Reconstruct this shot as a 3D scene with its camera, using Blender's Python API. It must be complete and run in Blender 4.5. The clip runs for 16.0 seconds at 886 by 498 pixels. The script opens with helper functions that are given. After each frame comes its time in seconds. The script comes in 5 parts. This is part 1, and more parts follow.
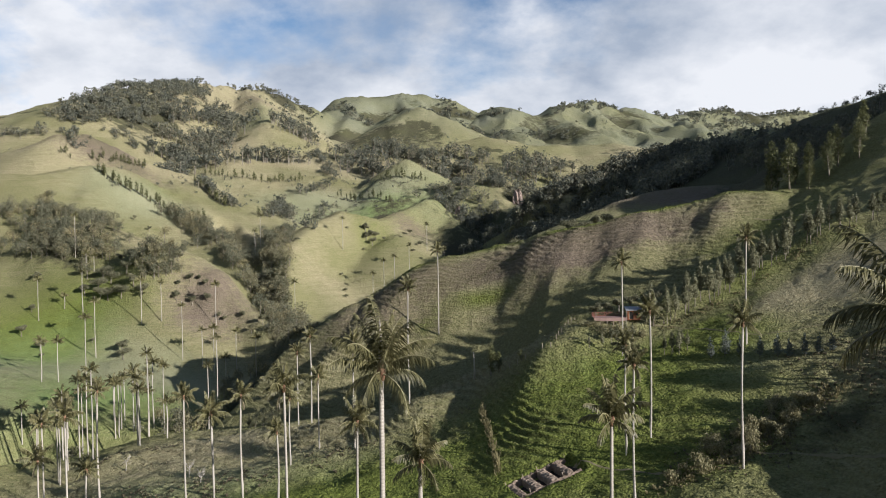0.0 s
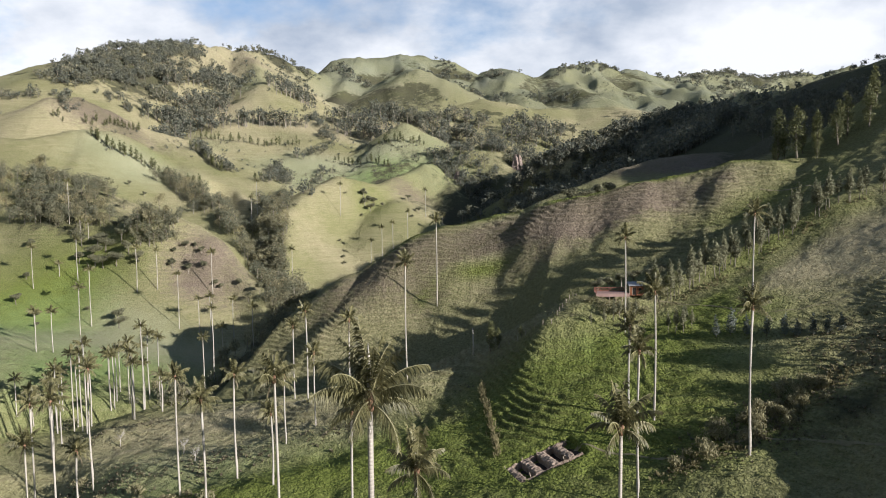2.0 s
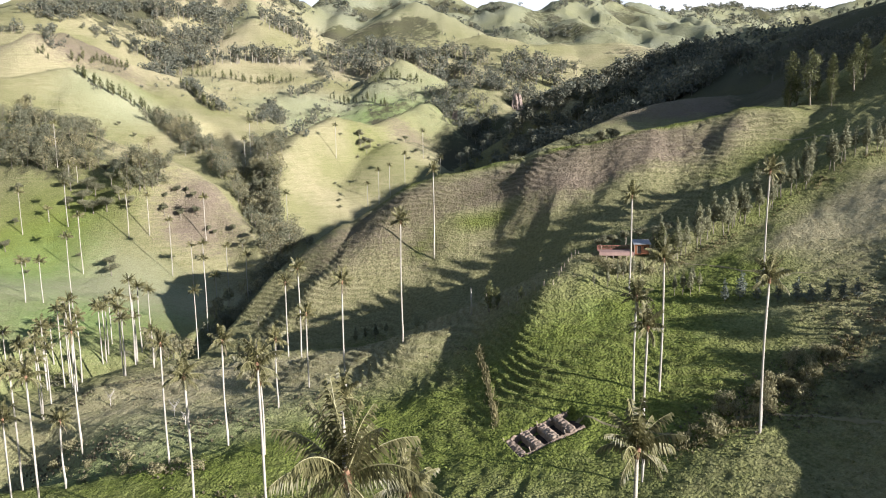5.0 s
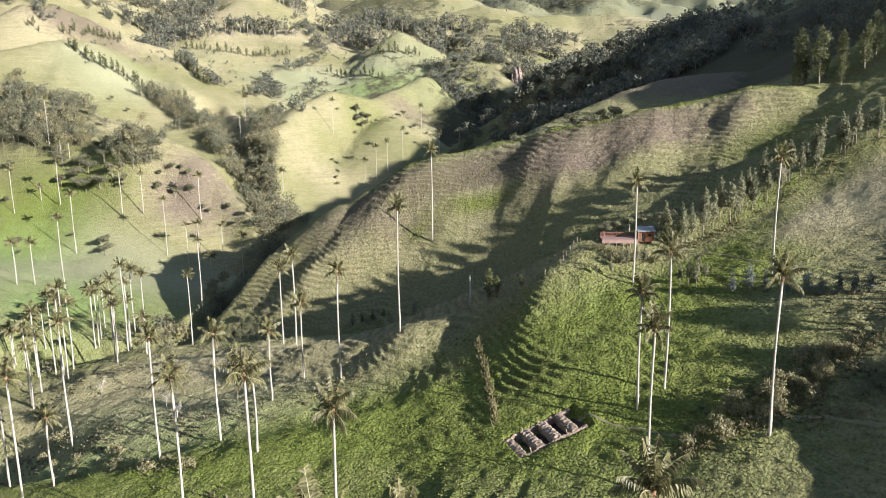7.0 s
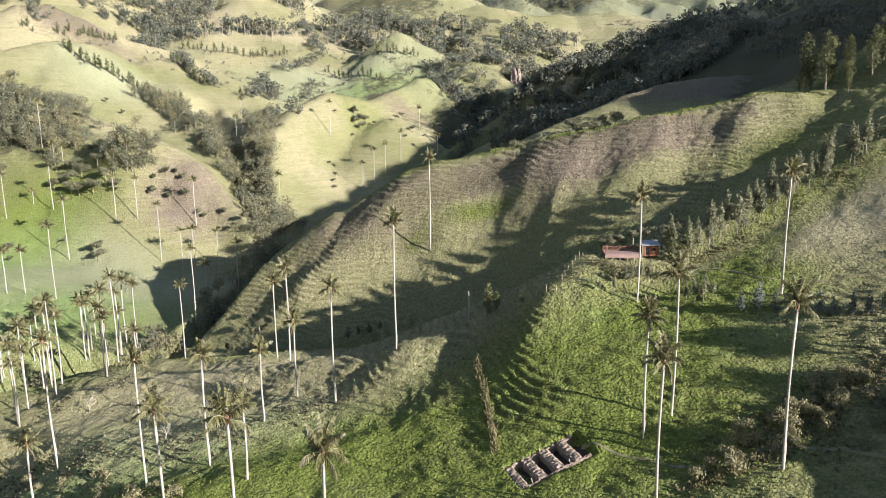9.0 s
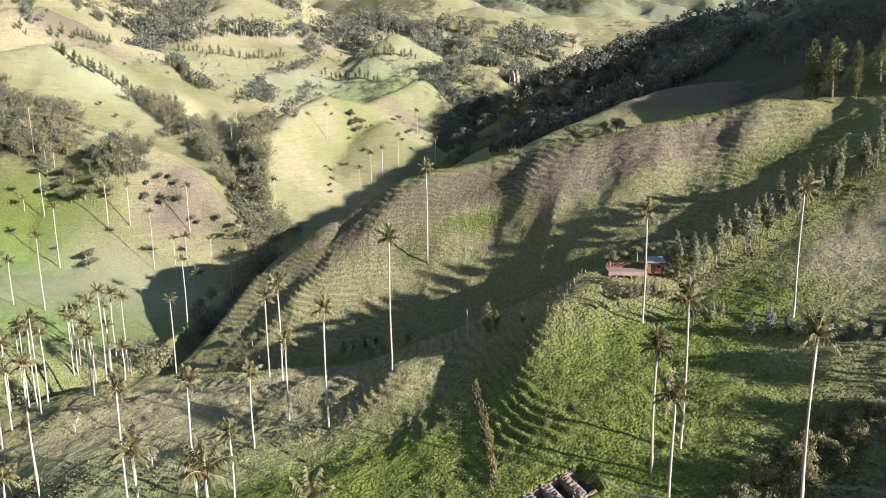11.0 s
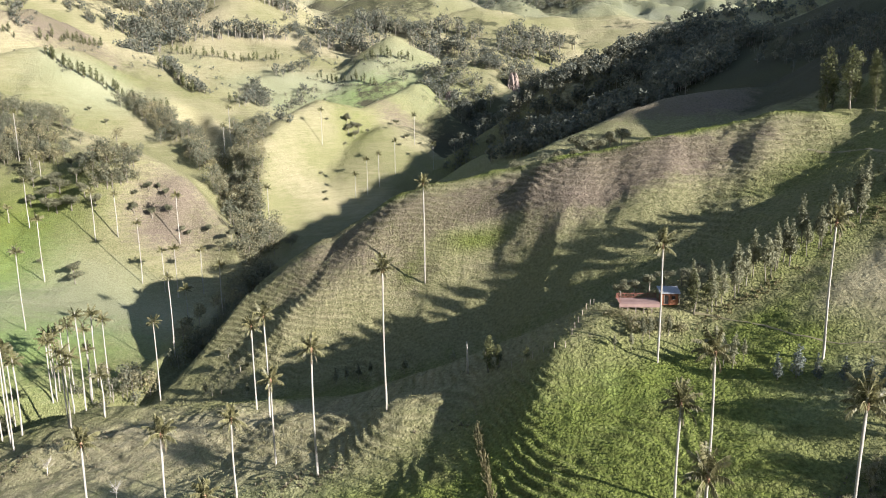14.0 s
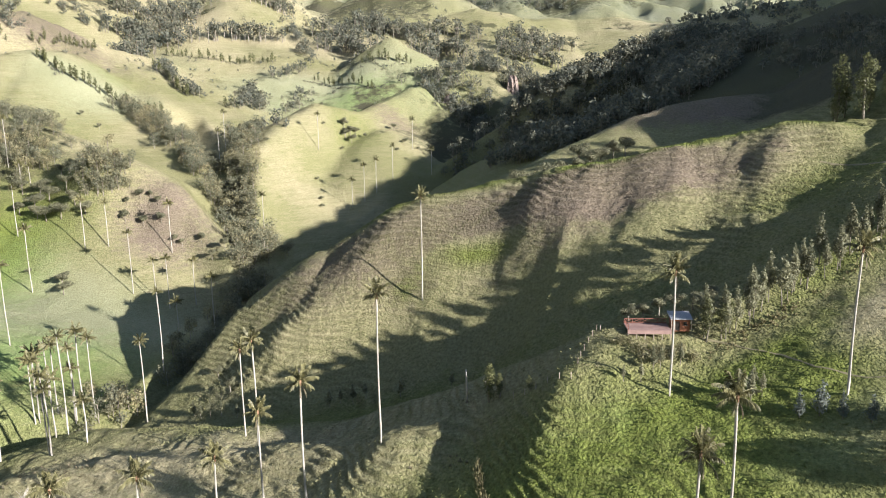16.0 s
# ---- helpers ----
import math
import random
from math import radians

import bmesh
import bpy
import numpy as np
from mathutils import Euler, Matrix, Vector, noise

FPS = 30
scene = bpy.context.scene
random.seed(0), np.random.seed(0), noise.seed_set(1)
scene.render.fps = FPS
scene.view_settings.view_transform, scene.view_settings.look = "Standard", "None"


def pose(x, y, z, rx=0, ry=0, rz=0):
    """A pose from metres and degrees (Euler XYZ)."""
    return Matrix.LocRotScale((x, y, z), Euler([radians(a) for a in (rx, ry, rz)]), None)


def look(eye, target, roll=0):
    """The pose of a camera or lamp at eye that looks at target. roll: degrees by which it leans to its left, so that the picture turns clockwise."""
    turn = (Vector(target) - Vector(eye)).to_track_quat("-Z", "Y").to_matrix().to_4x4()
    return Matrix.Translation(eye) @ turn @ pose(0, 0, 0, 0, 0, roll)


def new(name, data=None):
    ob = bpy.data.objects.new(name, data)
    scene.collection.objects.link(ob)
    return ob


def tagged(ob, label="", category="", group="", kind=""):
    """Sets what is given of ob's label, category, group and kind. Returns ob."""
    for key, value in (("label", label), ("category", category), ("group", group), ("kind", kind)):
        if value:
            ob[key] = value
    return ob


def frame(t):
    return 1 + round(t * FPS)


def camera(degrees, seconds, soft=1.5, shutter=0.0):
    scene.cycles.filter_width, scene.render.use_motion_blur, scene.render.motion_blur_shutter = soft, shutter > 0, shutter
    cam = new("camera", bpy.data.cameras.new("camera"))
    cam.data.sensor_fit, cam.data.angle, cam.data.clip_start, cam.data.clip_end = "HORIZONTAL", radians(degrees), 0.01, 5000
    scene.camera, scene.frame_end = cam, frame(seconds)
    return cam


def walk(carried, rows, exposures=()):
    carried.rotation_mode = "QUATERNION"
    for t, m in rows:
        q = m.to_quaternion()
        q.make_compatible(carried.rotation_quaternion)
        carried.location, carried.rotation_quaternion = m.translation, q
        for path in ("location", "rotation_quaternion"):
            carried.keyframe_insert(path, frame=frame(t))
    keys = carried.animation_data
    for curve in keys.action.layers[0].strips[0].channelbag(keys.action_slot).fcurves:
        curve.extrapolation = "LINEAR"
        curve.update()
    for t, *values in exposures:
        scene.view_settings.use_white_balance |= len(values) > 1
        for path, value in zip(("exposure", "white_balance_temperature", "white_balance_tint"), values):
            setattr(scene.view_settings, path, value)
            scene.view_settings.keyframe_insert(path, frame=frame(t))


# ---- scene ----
cam = camera(62.67, 16.0, 1.0)
PATH = [
    (0, pose(0.000, -0.000, 40.000, 0, 0, -0.000) @ pose(0, 0, 0, 88.601) @ pose(0, 0, 0, 0, 0, -0.874)),
    (0.5, pose(0.034, 1.383, 40.684, 0, 0, -0.023) @ pose(0, 0, 0, 88.003) @ pose(0, 0, 0, 0, 0, -0.858)),
    (1, pose(0.077, 2.764, 41.366, 0, 0, -0.034) @ pose(0, 0, 0, 87.259) @ pose(0, 0, 0, 0, 0, -0.845)),
    (1.5, pose(0.130, 4.153, 42.049, 0, 0, -0.042) @ pose(0, 0, 0, 86.455) @ pose(0, 0, 0, 0, 0, -0.827)),
    (2, pose(0.177, 5.566, 42.754, 0, 0, -0.041) @ pose(0, 0, 0, 85.654) @ pose(0, 0, 0, 0, 0, -0.805)),
    (2.5, pose(0.228, 6.999, 43.460, 0, 0, -0.052) @ pose(0, 0, 0, 84.825) @ pose(0, 0, 0, 0, 0, -0.792)),
    (3, pose(0.282, 8.451, 44.168, 0, 0, -0.064) @ pose(0, 0, 0, 83.986) @ pose(0, 0, 0, 0, 0, -0.796)),
    (3.5, pose(0.333, 9.911, 44.877, 0, 0, -0.085) @ pose(0, 0, 0, 83.152) @ pose(0, 0, 0, 0, 0, -0.796)),
    (4, pose(0.378, 11.378, 45.589, 0, 0, -0.087) @ pose(0, 0, 0, 82.330) @ pose(0, 0, 0, 0, 0, -0.780)),
    (4.5, pose(0.429, 12.845, 46.298, 0, 0, -0.107) @ pose(0, 0, 0, 81.505) @ pose(0, 0, 0, 0, 0, -0.752)),
    (5, pose(0.488, 14.305, 46.994, 0, 0, -0.129) @ pose(0, 0, 0, 80.701) @ pose(0, 0, 0, 0, 0, -0.726)),
    (7.5, pose(0.742, 21.866, 50.377, 0, 0, -0.232) @ pose(0, 0, 0, 78.390) @ pose(0, 0, 0, 0, 0, -0.709)),
    (8, pose(0.811, 23.406, 51.046, 0, 0, -0.262) @ pose(0, 0, 0, 78.384) @ pose(0, 0, 0, 0, 0, -0.708)),
    (8.5, pose(0.892, 24.951, 51.709, 0, 0, -0.284) @ pose(0, 0, 0, 78.399) @ pose(0, 0, 0, 0, 0, -0.687)),
    (9, pose(0.969, 26.508, 52.369, 0, 0, -0.300) @ pose(0, 0, 0, 78.394) @ pose(0, 0, 0, 0, 0, -0.677)),
    (11.5, pose(1.275, 35.484, 55.752, 0, 0, -0.476) @ pose(0, 0, 0, 78.358) @ pose(0, 0, 0, 0, 0, -0.742)),
    (12, pose(1.272, 37.610, 56.402, 0, 0, -0.508) @ pose(0, 0, 0, 78.344) @ pose(0, 0, 0, 0, 0, -0.745)),
    (12.5, pose(1.287, 39.771, 57.062, 0, 0, -0.542) @ pose(0, 0, 0, 78.335) @ pose(0, 0, 0, 0, 0, -0.759)),
    (13, pose(1.328, 41.971, 57.748, 0, 0, -0.559) @ pose(0, 0, 0, 78.320) @ pose(0, 0, 0, 0, 0, -0.775)),
    (13.5, pose(1.387, 44.210, 58.442, 0, 0, -0.579) @ pose(0, 0, 0, 78.302) @ pose(0, 0, 0, 0, 0, -0.792)),
    (14, pose(1.463, 46.487, 59.136, 0, 0, -0.599) @ pose(0, 0, 0, 78.295) @ pose(0, 0, 0, 0, 0, -0.809)),
    (14.5, pose(1.547, 48.803, 59.829, 0, 0, -0.628) @ pose(0, 0, 0, 78.285) @ pose(0, 0, 0, 0, 0, -0.796)),
    (15, pose(1.630, 51.148, 60.519, 0, 0, -0.670) @ pose(0, 0, 0, 78.301) @ pose(0, 0, 0, 0, 0, -0.779)),
    (15.5, pose(1.699, 53.520, 61.201, 0, 0, -0.691) @ pose(0, 0, 0, 78.305) @ pose(0, 0, 0, 0, 0, -0.771)),
    (16, pose(1.767, 55.905, 61.873, 0, 0, -0.711) @ pose(0, 0, 0, 78.312) @ pose(0, 0, 0, 0, 0, -0.777)),
]
walk(cam, PATH, [(0.0, 0.84), (1.5, 0.96), (5.0, 1.56), (7.5, 1.70), (16.0, 1.70)])



# ---------------------------------------------------------------- light
SUN_AZ, SUN_EL = 125.0, 19.0      # compass degrees from +y towards +x, and height over the horizon
sun_dir = Vector((math.sin(radians(SUN_AZ)) * math.cos(radians(SUN_EL)), math.cos(radians(SUN_AZ)) * math.cos(radians(SUN_EL)), math.sin(radians(SUN_EL))))
sun = new("sun", bpy.data.lights.new("sun", "SUN"))
sun.data.energy, sun.data.angle, sun.data.color = 5.0, radians(0.6), (1.0, 0.945, 0.92)
sun.matrix_world = look((0, 0, 300), Vector((0, 0, 300)) - sun_dir)


def world_sky():
    w = bpy.data.worlds.new("sky")
    scene.world = w
    w.use_nodes = True
    nt = w.node_tree
    nt.nodes.clear()
    N, K = nt.nodes.new, nt.links.new
    sky = N("ShaderNodeTexSky")
    sky.sky_type, sky.sun_disc = "NISHITA", False
    sky.sun_elevation, sky.sun_rotation = radians(SUN_EL), radians(SUN_AZ)
    sky.altitude, sky.air_density, sky.dust_density, sky.ozone_density = 1900, 1.0, 0.4, 2.0
    co = N("ShaderNodeTexCoord")
    sep = N("ShaderNodeSeparateXYZ")
    K(co.outputs["Generated"], sep.inputs[0])
    up = N("ShaderNodeMath"); up.operation = "MAXIMUM"; up.inputs[1].default_value = 0.0
    K(sep.outputs[2], up.inputs[0])
    lift = N("ShaderNodeMath"); lift.operation = "ADD"; lift.inputs[1].default_value = 0.42
    K(up.outputs[0], lift.inputs[0])
    px = N("ShaderNodeMath"); px.operation = "DIVIDE"; K(sep.outputs[0], px.inputs[0]); K(lift.outputs[0], px.inputs[1])
    py = N("ShaderNodeMath"); py.operation = "DIVIDE"; K(sep.outputs[1], py.inputs[0]); K(lift.outputs[0], py.inputs[1])
    flat = N("ShaderNodeCombineXYZ"); K(px.outputs[0], flat.inputs[0]); K(py.outputs[0], flat.inputs[1])
    shift = N("ShaderNodeMapping"); shift.inputs["Location"].default_value = (3.3, 1.5, 0.4); K(flat.outputs[0], shift.inputs[0])
    cover = N("ShaderNodeTexNoise"); cover.inputs["Scale"].default_value = 1.5; cover.inputs["Detail"].default_value = 9; cover.inputs["Roughness"].default_value = 0.56
    K(shift.outputs[0], cover.inputs["Vector"])
    gap = N("ShaderNodeValToRGB")
    gap.color_ramp.elements[0].position, gap.color_ramp.elements[1].position = 0.35, 0.46
    K(cover.outputs[0], gap.inputs[0])
    shade = N("ShaderNodeTexNoise"); shade.inputs["Scale"].default_value = 2.1; shade.inputs["Detail"].default_value = 7; shade.inputs["Roughness"].default_value = 0.55
    K(flat.outputs[0], shade.inputs["Vector"])
    tone = N("ShaderNodeValToRGB")
    tone.color_ramp.elements[0].position, tone.color_ramp.elements[0].color = 0.38, (0.42, 0.50, 0.64, 1)
    tone.color_ramp.elements[1].position, tone.color_ramp.elements[1].color = 0.60, (0.96, 0.99, 1.06, 1)
    rise = N("ShaderNodeMath"); rise.operation = "SUBTRACT"; rise.inputs[0].default_value = 0.22; K(up.outputs[0], rise.inputs[1])
    tilt = N("ShaderNodeMath"); tilt.operation = "MULTIPLY_ADD"; tilt.inputs[1].default_value = 0.55; K(rise.outputs[0], tilt.inputs[0]); K(shade.outputs[0], tilt.inputs[2])
    K(tilt.outputs[0], tone.inputs[0])
    dim = N("ShaderNodeVectorMath"); dim.operation = "SCALE"; dim.inputs["Scale"].default_value = 0.072
    K(sky.outputs[0], dim.inputs[0])
    cloud = N("ShaderNodeVectorMath"); cloud.operation = "SCALE"; cloud.inputs["Scale"].default_value = 0.50
    K(tone.outputs[0], cloud.inputs[0])
    high = N("ShaderNodeMapRange"); high.inputs[1].default_value, high.inputs[2].default_value = 0.30, 0.75
    high.inputs[3].default_value, high.inputs[4].default_value = 1.0, 0.04
    K(sep.outputs[2], high.inputs[0])
    thin = N("ShaderNodeMath"); thin.operation = "MULTIPLY"; K(gap.outputs[0], thin.inputs[0]); K(high.outputs[0], thin.inputs[1])
    mix = N("ShaderNodeMix"); mix.data_type = "RGBA"
    K(thin.outputs[0], mix.inputs[0]); K(dim.outputs[0], mix.inputs[6]); K(cloud.outputs[0], mix.inputs[7])
    bg = N("ShaderNodeBackground"); bg.inputs[1].default_value = 1.0
    K(mix.outputs[2], bg.inputs[0])
    out = N("ShaderNodeOutputWorld"); K(bg.outputs[0], out.inputs[0])


world_sky()

# ---------------------------------------------------------------- materials


class Nodes:
    """A short way to write node materials."""

    def __init__(self, name, rough=0.9, spec=0.3):
        self.m = bpy.data.materials.new(name)
        self.m.use_nodes = True
        self.t = self.m.node_tree
        self.b = self.t.nodes["Principled BSDF"]
        self.b.inputs["Roughness"].default_value = rough
        self.b.inputs["Specular IOR Level"].default_value = spec

    def put(self, socket, value):
        if isinstance(value, bpy.types.NodeSocket):
            self.t.links.new(value, socket)
        else:
            socket.default_value = value

    def pos(self):
        return self.t.nodes.new("ShaderNodeNewGeometry").outputs["Position"]

    def island(self):
        return self.t.nodes.new("ShaderNodeNewGeometry").outputs["Random Per Island"]

    def each(self):
        return self.t.nodes.new("ShaderNodeObjectInfo").outputs["Random"]

    def attr(self, name):
        n = self.t.nodes.new("ShaderNodeAttribute")
        n.attribute_name = name
        return n.outputs["Fac"]

    def noise(self, vec, scale, detail=4.0, rough=0.55, warp=0.0):
        n = self.t.nodes.new("ShaderNodeTexNoise")
        self.put(n.inputs["Vector"], vec)
        n.inputs["Scale"].default_value, n.inputs["Detail"].default_value = scale, detail
        n.inputs["Roughness"].default_value, n.inputs["Distortion"].default_value = rough, warp
        return n.outputs[0]

    def cells(self, vec, scale):
        n = self.t.nodes.new("ShaderNodeTexVoronoi")
        self.put(n.inputs["Vector"], vec)
        n.inputs["Scale"].default_value = scale
        return n.outputs["Distance"]

    def warped(self, vec, scale, size):
        n = self.t.nodes.new("ShaderNodeTexNoise")
        self.put(n.inputs["Vector"], vec)
        n.inputs["Scale"].default_value = scale
        m = self.t.nodes.new("ShaderNodeVectorMath")
        m.operation = "MULTIPLY_ADD"
        self.t.links.new(n.outputs["Color"], m.inputs[0])
        m.inputs[1].default_value = (size, size, size)
        self.put(m.inputs[2], vec)
        return m.outputs[0]

    def stretch(self, vec, sx, sy, sz):
        n = self.t.nodes.new("ShaderNodeVectorMath")
        n.operation = "MULTIPLY"
        self.put(n.inputs[0], vec)
        n.inputs[1].default_value = (sx, sy, sz)
        return n.outputs[0]

    def math(self, op, a, b=0.0, clamp=False):
        n = self.t.nodes.new("ShaderNodeMath")
        n.operation, n.use_clamp = op, clamp
        self.put(n.inputs[0], a), self.put(n.inputs[1], b)
        return n.outputs[0]

    def span(self, v, a, b):
        n = self.t.nodes.new("ShaderNodeMapRange")
        self.put(n.inputs[0], v)
        n.inputs[1].default_value, n.inputs[2].default_value = a, b
        return n.outputs[0]

    def mix(self, f, a, b):
        n = self.t.nodes.new("ShaderNodeMix")
        n.data_type = "RGBA"
        self.put(n.inputs[0], f)
        for s, v in ((n.inputs[6], a), (n.inputs[7], b)):
            self.put(s, v if isinstance(v, bpy.types.NodeSocket) else (*v, 1))
        return n.outputs[2]

    def thin(self, colour, share):
        """Lets light through as leaves do."""
        tr = self.t.nodes.new("ShaderNodeBsdfTranslucent")
        mx = self.t.nodes.new("ShaderNodeMixShader")
        mx.inputs[0].default_value = share
        self.put(tr.inputs["Color"], colour)
        self.t.links.new(self.b.outputs[0], mx.inputs[1])
        self.t.links.new(tr.outputs[0], mx.inputs[2])
        self.t.links.new(mx.outputs[0], self.t.nodes["Material Output"].inputs["Surface"])

    def done(self, colour, height=None, depth=0.1, strength=1.0):
        self.put(self.b.inputs["Base Color"], colour if isinstance(colour, bpy.types.NodeSocket) else (*colour, 1))
        if height is not None:
            n = self.t.nodes.new("ShaderNodeBump")
            n.inputs["Strength"].default_value, n.inputs["Distance"].default_value = strength, depth
            self.put(n.inputs["Height"], height)
            self.put(self.b.inputs["Normal"], n.outputs[0])
        return self.m


def ground_material(name="pasture", relief=1.0):
    n = Nodes(name, 0.95, 0.04)
    p = n.pos()
    blade, fine, mid, wide = n.noise(p, 5.0, 3, 0.7), n.noise(p, 1.3, 6, 0.68), n.noise(p, 0.16, 5, 0.6), n.noise(p, 0.022, 4)
    lane = n.noise(n.stretch(p, 0.05, 0.05, 0.9), 1.0, 4, 0.6, 0.6)
    trail = n.noise(n.stretch(p, 0.11, 0.11, 1.0), 1.0, 6, 0.66, 0.3)
    tone = n.span(n.math("ADD", n.math("MULTIPLY", fine, 0.6), n.math("MULTIPLY", blade, 0.4)), 0.33, 0.67)
    grass = n.mix(tone, (0.072, 0.071, 0.033), (0.300, 0.286, 0.152))
    lush = n.mix(tone, (0.042, 0.062, 0.013), (0.222, 0.264, 0.062))
    straw = n.mix(tone, (0.172, 0.149, 0.088), (0.425, 0.378, 0.240))
    heath = n.mix(tone, (0.066, 0.052, 0.040), (0.250, 0.202, 0.156))
    d = n.math("ADD", n.attr("dry"), n.math("MULTIPLY", n.math("SUBTRACT", mid, 0.5), 0.65))
    d = n.math("ADD", d, n.math("MULTIPLY", n.math("SUBTRACT", lane, 0.5), 0.9))
    d = n.math("ADD", d, n.math("MULTIPLY", n.math("SUBTRACT", trail, 0.5), 0.7))
    c = n.mix(n.span(d, 0.25, 0.85), grass, straw)
    l = n.math("ADD", n.attr("lush"), n.math("MULTIPLY", n.math("SUBTRACT", mid, 0.5), 0.5))
    l = n.math("ADD", l, n.math("MULTIPLY", n.math("SUBTRACT", trail, 0.5), 0.5))
    c = n.mix(n.span(l, 0.25, 0.9), c, lush)
    k = n.math("ADD", n.attr("lawn"), n.math("MULTIPLY", n.math("SUBTRACT", mid, 0.5), 0.5))
    meadow = n.mix(tone, (0.164, 0.172, 0.094), (0.368, 0.368, 0.240))
    meadow = n.mix(n.span(l, 0.40, 0.95), meadow, n.mix(tone, (0.112, 0.165, 0.058), (0.262, 0.345, 0.132)))
    c = n.mix(n.span(k, 0.25, 0.75), c, meadow)
    h = n.math("ADD", n.math("ADD", n.attr("heath"), n.math("MULTIPLY", n.math("SUBTRACT", 0.5, trail), 0.8)), n.math("MULTIPLY", n.math("SUBTRACT", n.noise(p, 0.3, 5, 0.65), 0.5), 0.8))
    c = n.mix(n.span(h, 0.3, 0.75), c, heath)
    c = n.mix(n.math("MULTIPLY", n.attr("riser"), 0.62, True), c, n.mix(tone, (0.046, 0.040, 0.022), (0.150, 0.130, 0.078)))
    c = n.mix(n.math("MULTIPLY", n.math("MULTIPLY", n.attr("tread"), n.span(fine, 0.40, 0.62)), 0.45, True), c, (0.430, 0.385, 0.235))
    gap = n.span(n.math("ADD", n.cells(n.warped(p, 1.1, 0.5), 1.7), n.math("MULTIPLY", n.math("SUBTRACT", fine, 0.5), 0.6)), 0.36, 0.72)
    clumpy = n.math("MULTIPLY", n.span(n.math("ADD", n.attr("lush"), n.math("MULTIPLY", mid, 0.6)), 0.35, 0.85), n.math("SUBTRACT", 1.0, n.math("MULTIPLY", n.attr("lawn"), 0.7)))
    # Shade between the grass clumps is painted in as dark green.
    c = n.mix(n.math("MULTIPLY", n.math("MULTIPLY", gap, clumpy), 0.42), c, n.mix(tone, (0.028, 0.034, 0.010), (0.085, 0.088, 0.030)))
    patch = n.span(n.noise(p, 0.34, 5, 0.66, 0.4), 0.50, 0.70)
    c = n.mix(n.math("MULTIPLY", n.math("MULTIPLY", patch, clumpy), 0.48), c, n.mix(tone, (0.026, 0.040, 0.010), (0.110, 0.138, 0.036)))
    s = n.math("ADD", n.attr("soil"), n.math("MULTIPLY", n.math("SUBTRACT", fine, 0.5), 0.5))
    c = n.mix(n.span(s, 0.45, 0.65), c, n.mix(fine, (0.16, 0.115, 0.075), (0.30, 0.23, 0.16)))
    # Distance haze put into the base colour as a grey-green mix.
    c = n.mix(n.math("ADD", n.attr("haze_grey"), 0.0, True), c, n.mix(tone, (0.082, 0.094, 0.070), (0.215, 0.228, 0.172)))
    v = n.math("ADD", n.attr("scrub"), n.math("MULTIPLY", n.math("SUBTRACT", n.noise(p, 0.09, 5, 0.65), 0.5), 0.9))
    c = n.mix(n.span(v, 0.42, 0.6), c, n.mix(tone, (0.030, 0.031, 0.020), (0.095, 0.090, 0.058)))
    c = n.mix(n.math("MULTIPLY", n.span(wide, 0.35, 0.7), 0.25), c, (0.13, 0.14, 0.05))
    hgt = n.math("ADD", n.math("MULTIPLY", fine, 0.75), n.math("MULTIPLY", mid, 0.15))
    hgt = n.math("ADD", hgt, n.math("MULTIPLY", trail, 0.5))
    hgt = n.math("ADD", hgt, n.math("MULTIPLY", n.noise(p, 0.6, 3, 0.6), 0.7))
    hgt = n.math("SUBTRACT", hgt, n.math("MULTIPLY", n.math("MULTIPLY", gap, clumpy), 0.22))
    hgt = n.math("ADD", hgt, n.math("MULTIPLY", blade, 0.16))
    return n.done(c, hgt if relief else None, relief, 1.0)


def leaf_material(name, dark, light, rough=0.6):
    n = Nodes(name, rough, 0.25)
    f = n.math("ADD", n.math("MULTIPLY", n.island(), 0.6), n.math("MULTIPLY", n.noise(n.pos(), 0.12, 3), 0.5))
    f = n.math("ADD", f, n.math("MULTIPLY", n.math("SUBTRACT", n.each(), 0.5), 0.35), True)
    c = n.mix(f, dark, light)
    n.thin(c, 0.35)
    return n.done(c)


def wood_material(name, dark, mid, light):
    """Leaves of a wood; each crown has a tone of its own."""
    n = Nodes(name, 0.65, 0.2)
    c = n.mix(n.attr("tone"), mid, light)
    c = n.mix(n.math("MULTIPLY", n.island(), 0.6), c, dark)
    n.thin(c, 0.4)
    return n.done(c)


def wax_material():
    n = Nodes("wax_trunk", 0.55, 0.4)
    p = n.pos()
    sep = n.t.nodes.new("ShaderNodeSeparateXYZ")
    n.put(sep.inputs[0], p)
    wob = n.noise(p, 0.8, 3)
    z = n.math("ADD", n.math("MULTIPLY", sep.outputs[2], 14.0), n.math("MULTIPLY", wob, 3.0))
    ring = n.math("POWER", n.math("ABSOLUTE", n.math("SINE", z), 0.0), 6.0)
    stain = n.span(n.noise(n.stretch(p, 1.2, 1.2, 0.25), 1.0, 5, 0.7), 0.42, 0.68)
    c = n.mix(n.math("MULTIPLY", stain, 0.7), (0.34, 0.32, 0.28), (0.17, 0.155, 0.13))
    c = n.mix(n.math("MULTIPLY", ring, 0.22), c, (0.20, 0.18, 0.15))
    c = n.mix(n.math("MULTIPLY", n.each(), 0.35), c, (0.38, 0.34, 0.28))
    return n.done(c, n.math("MULTIPLY", ring, -1.0), 0.02, 0.8)


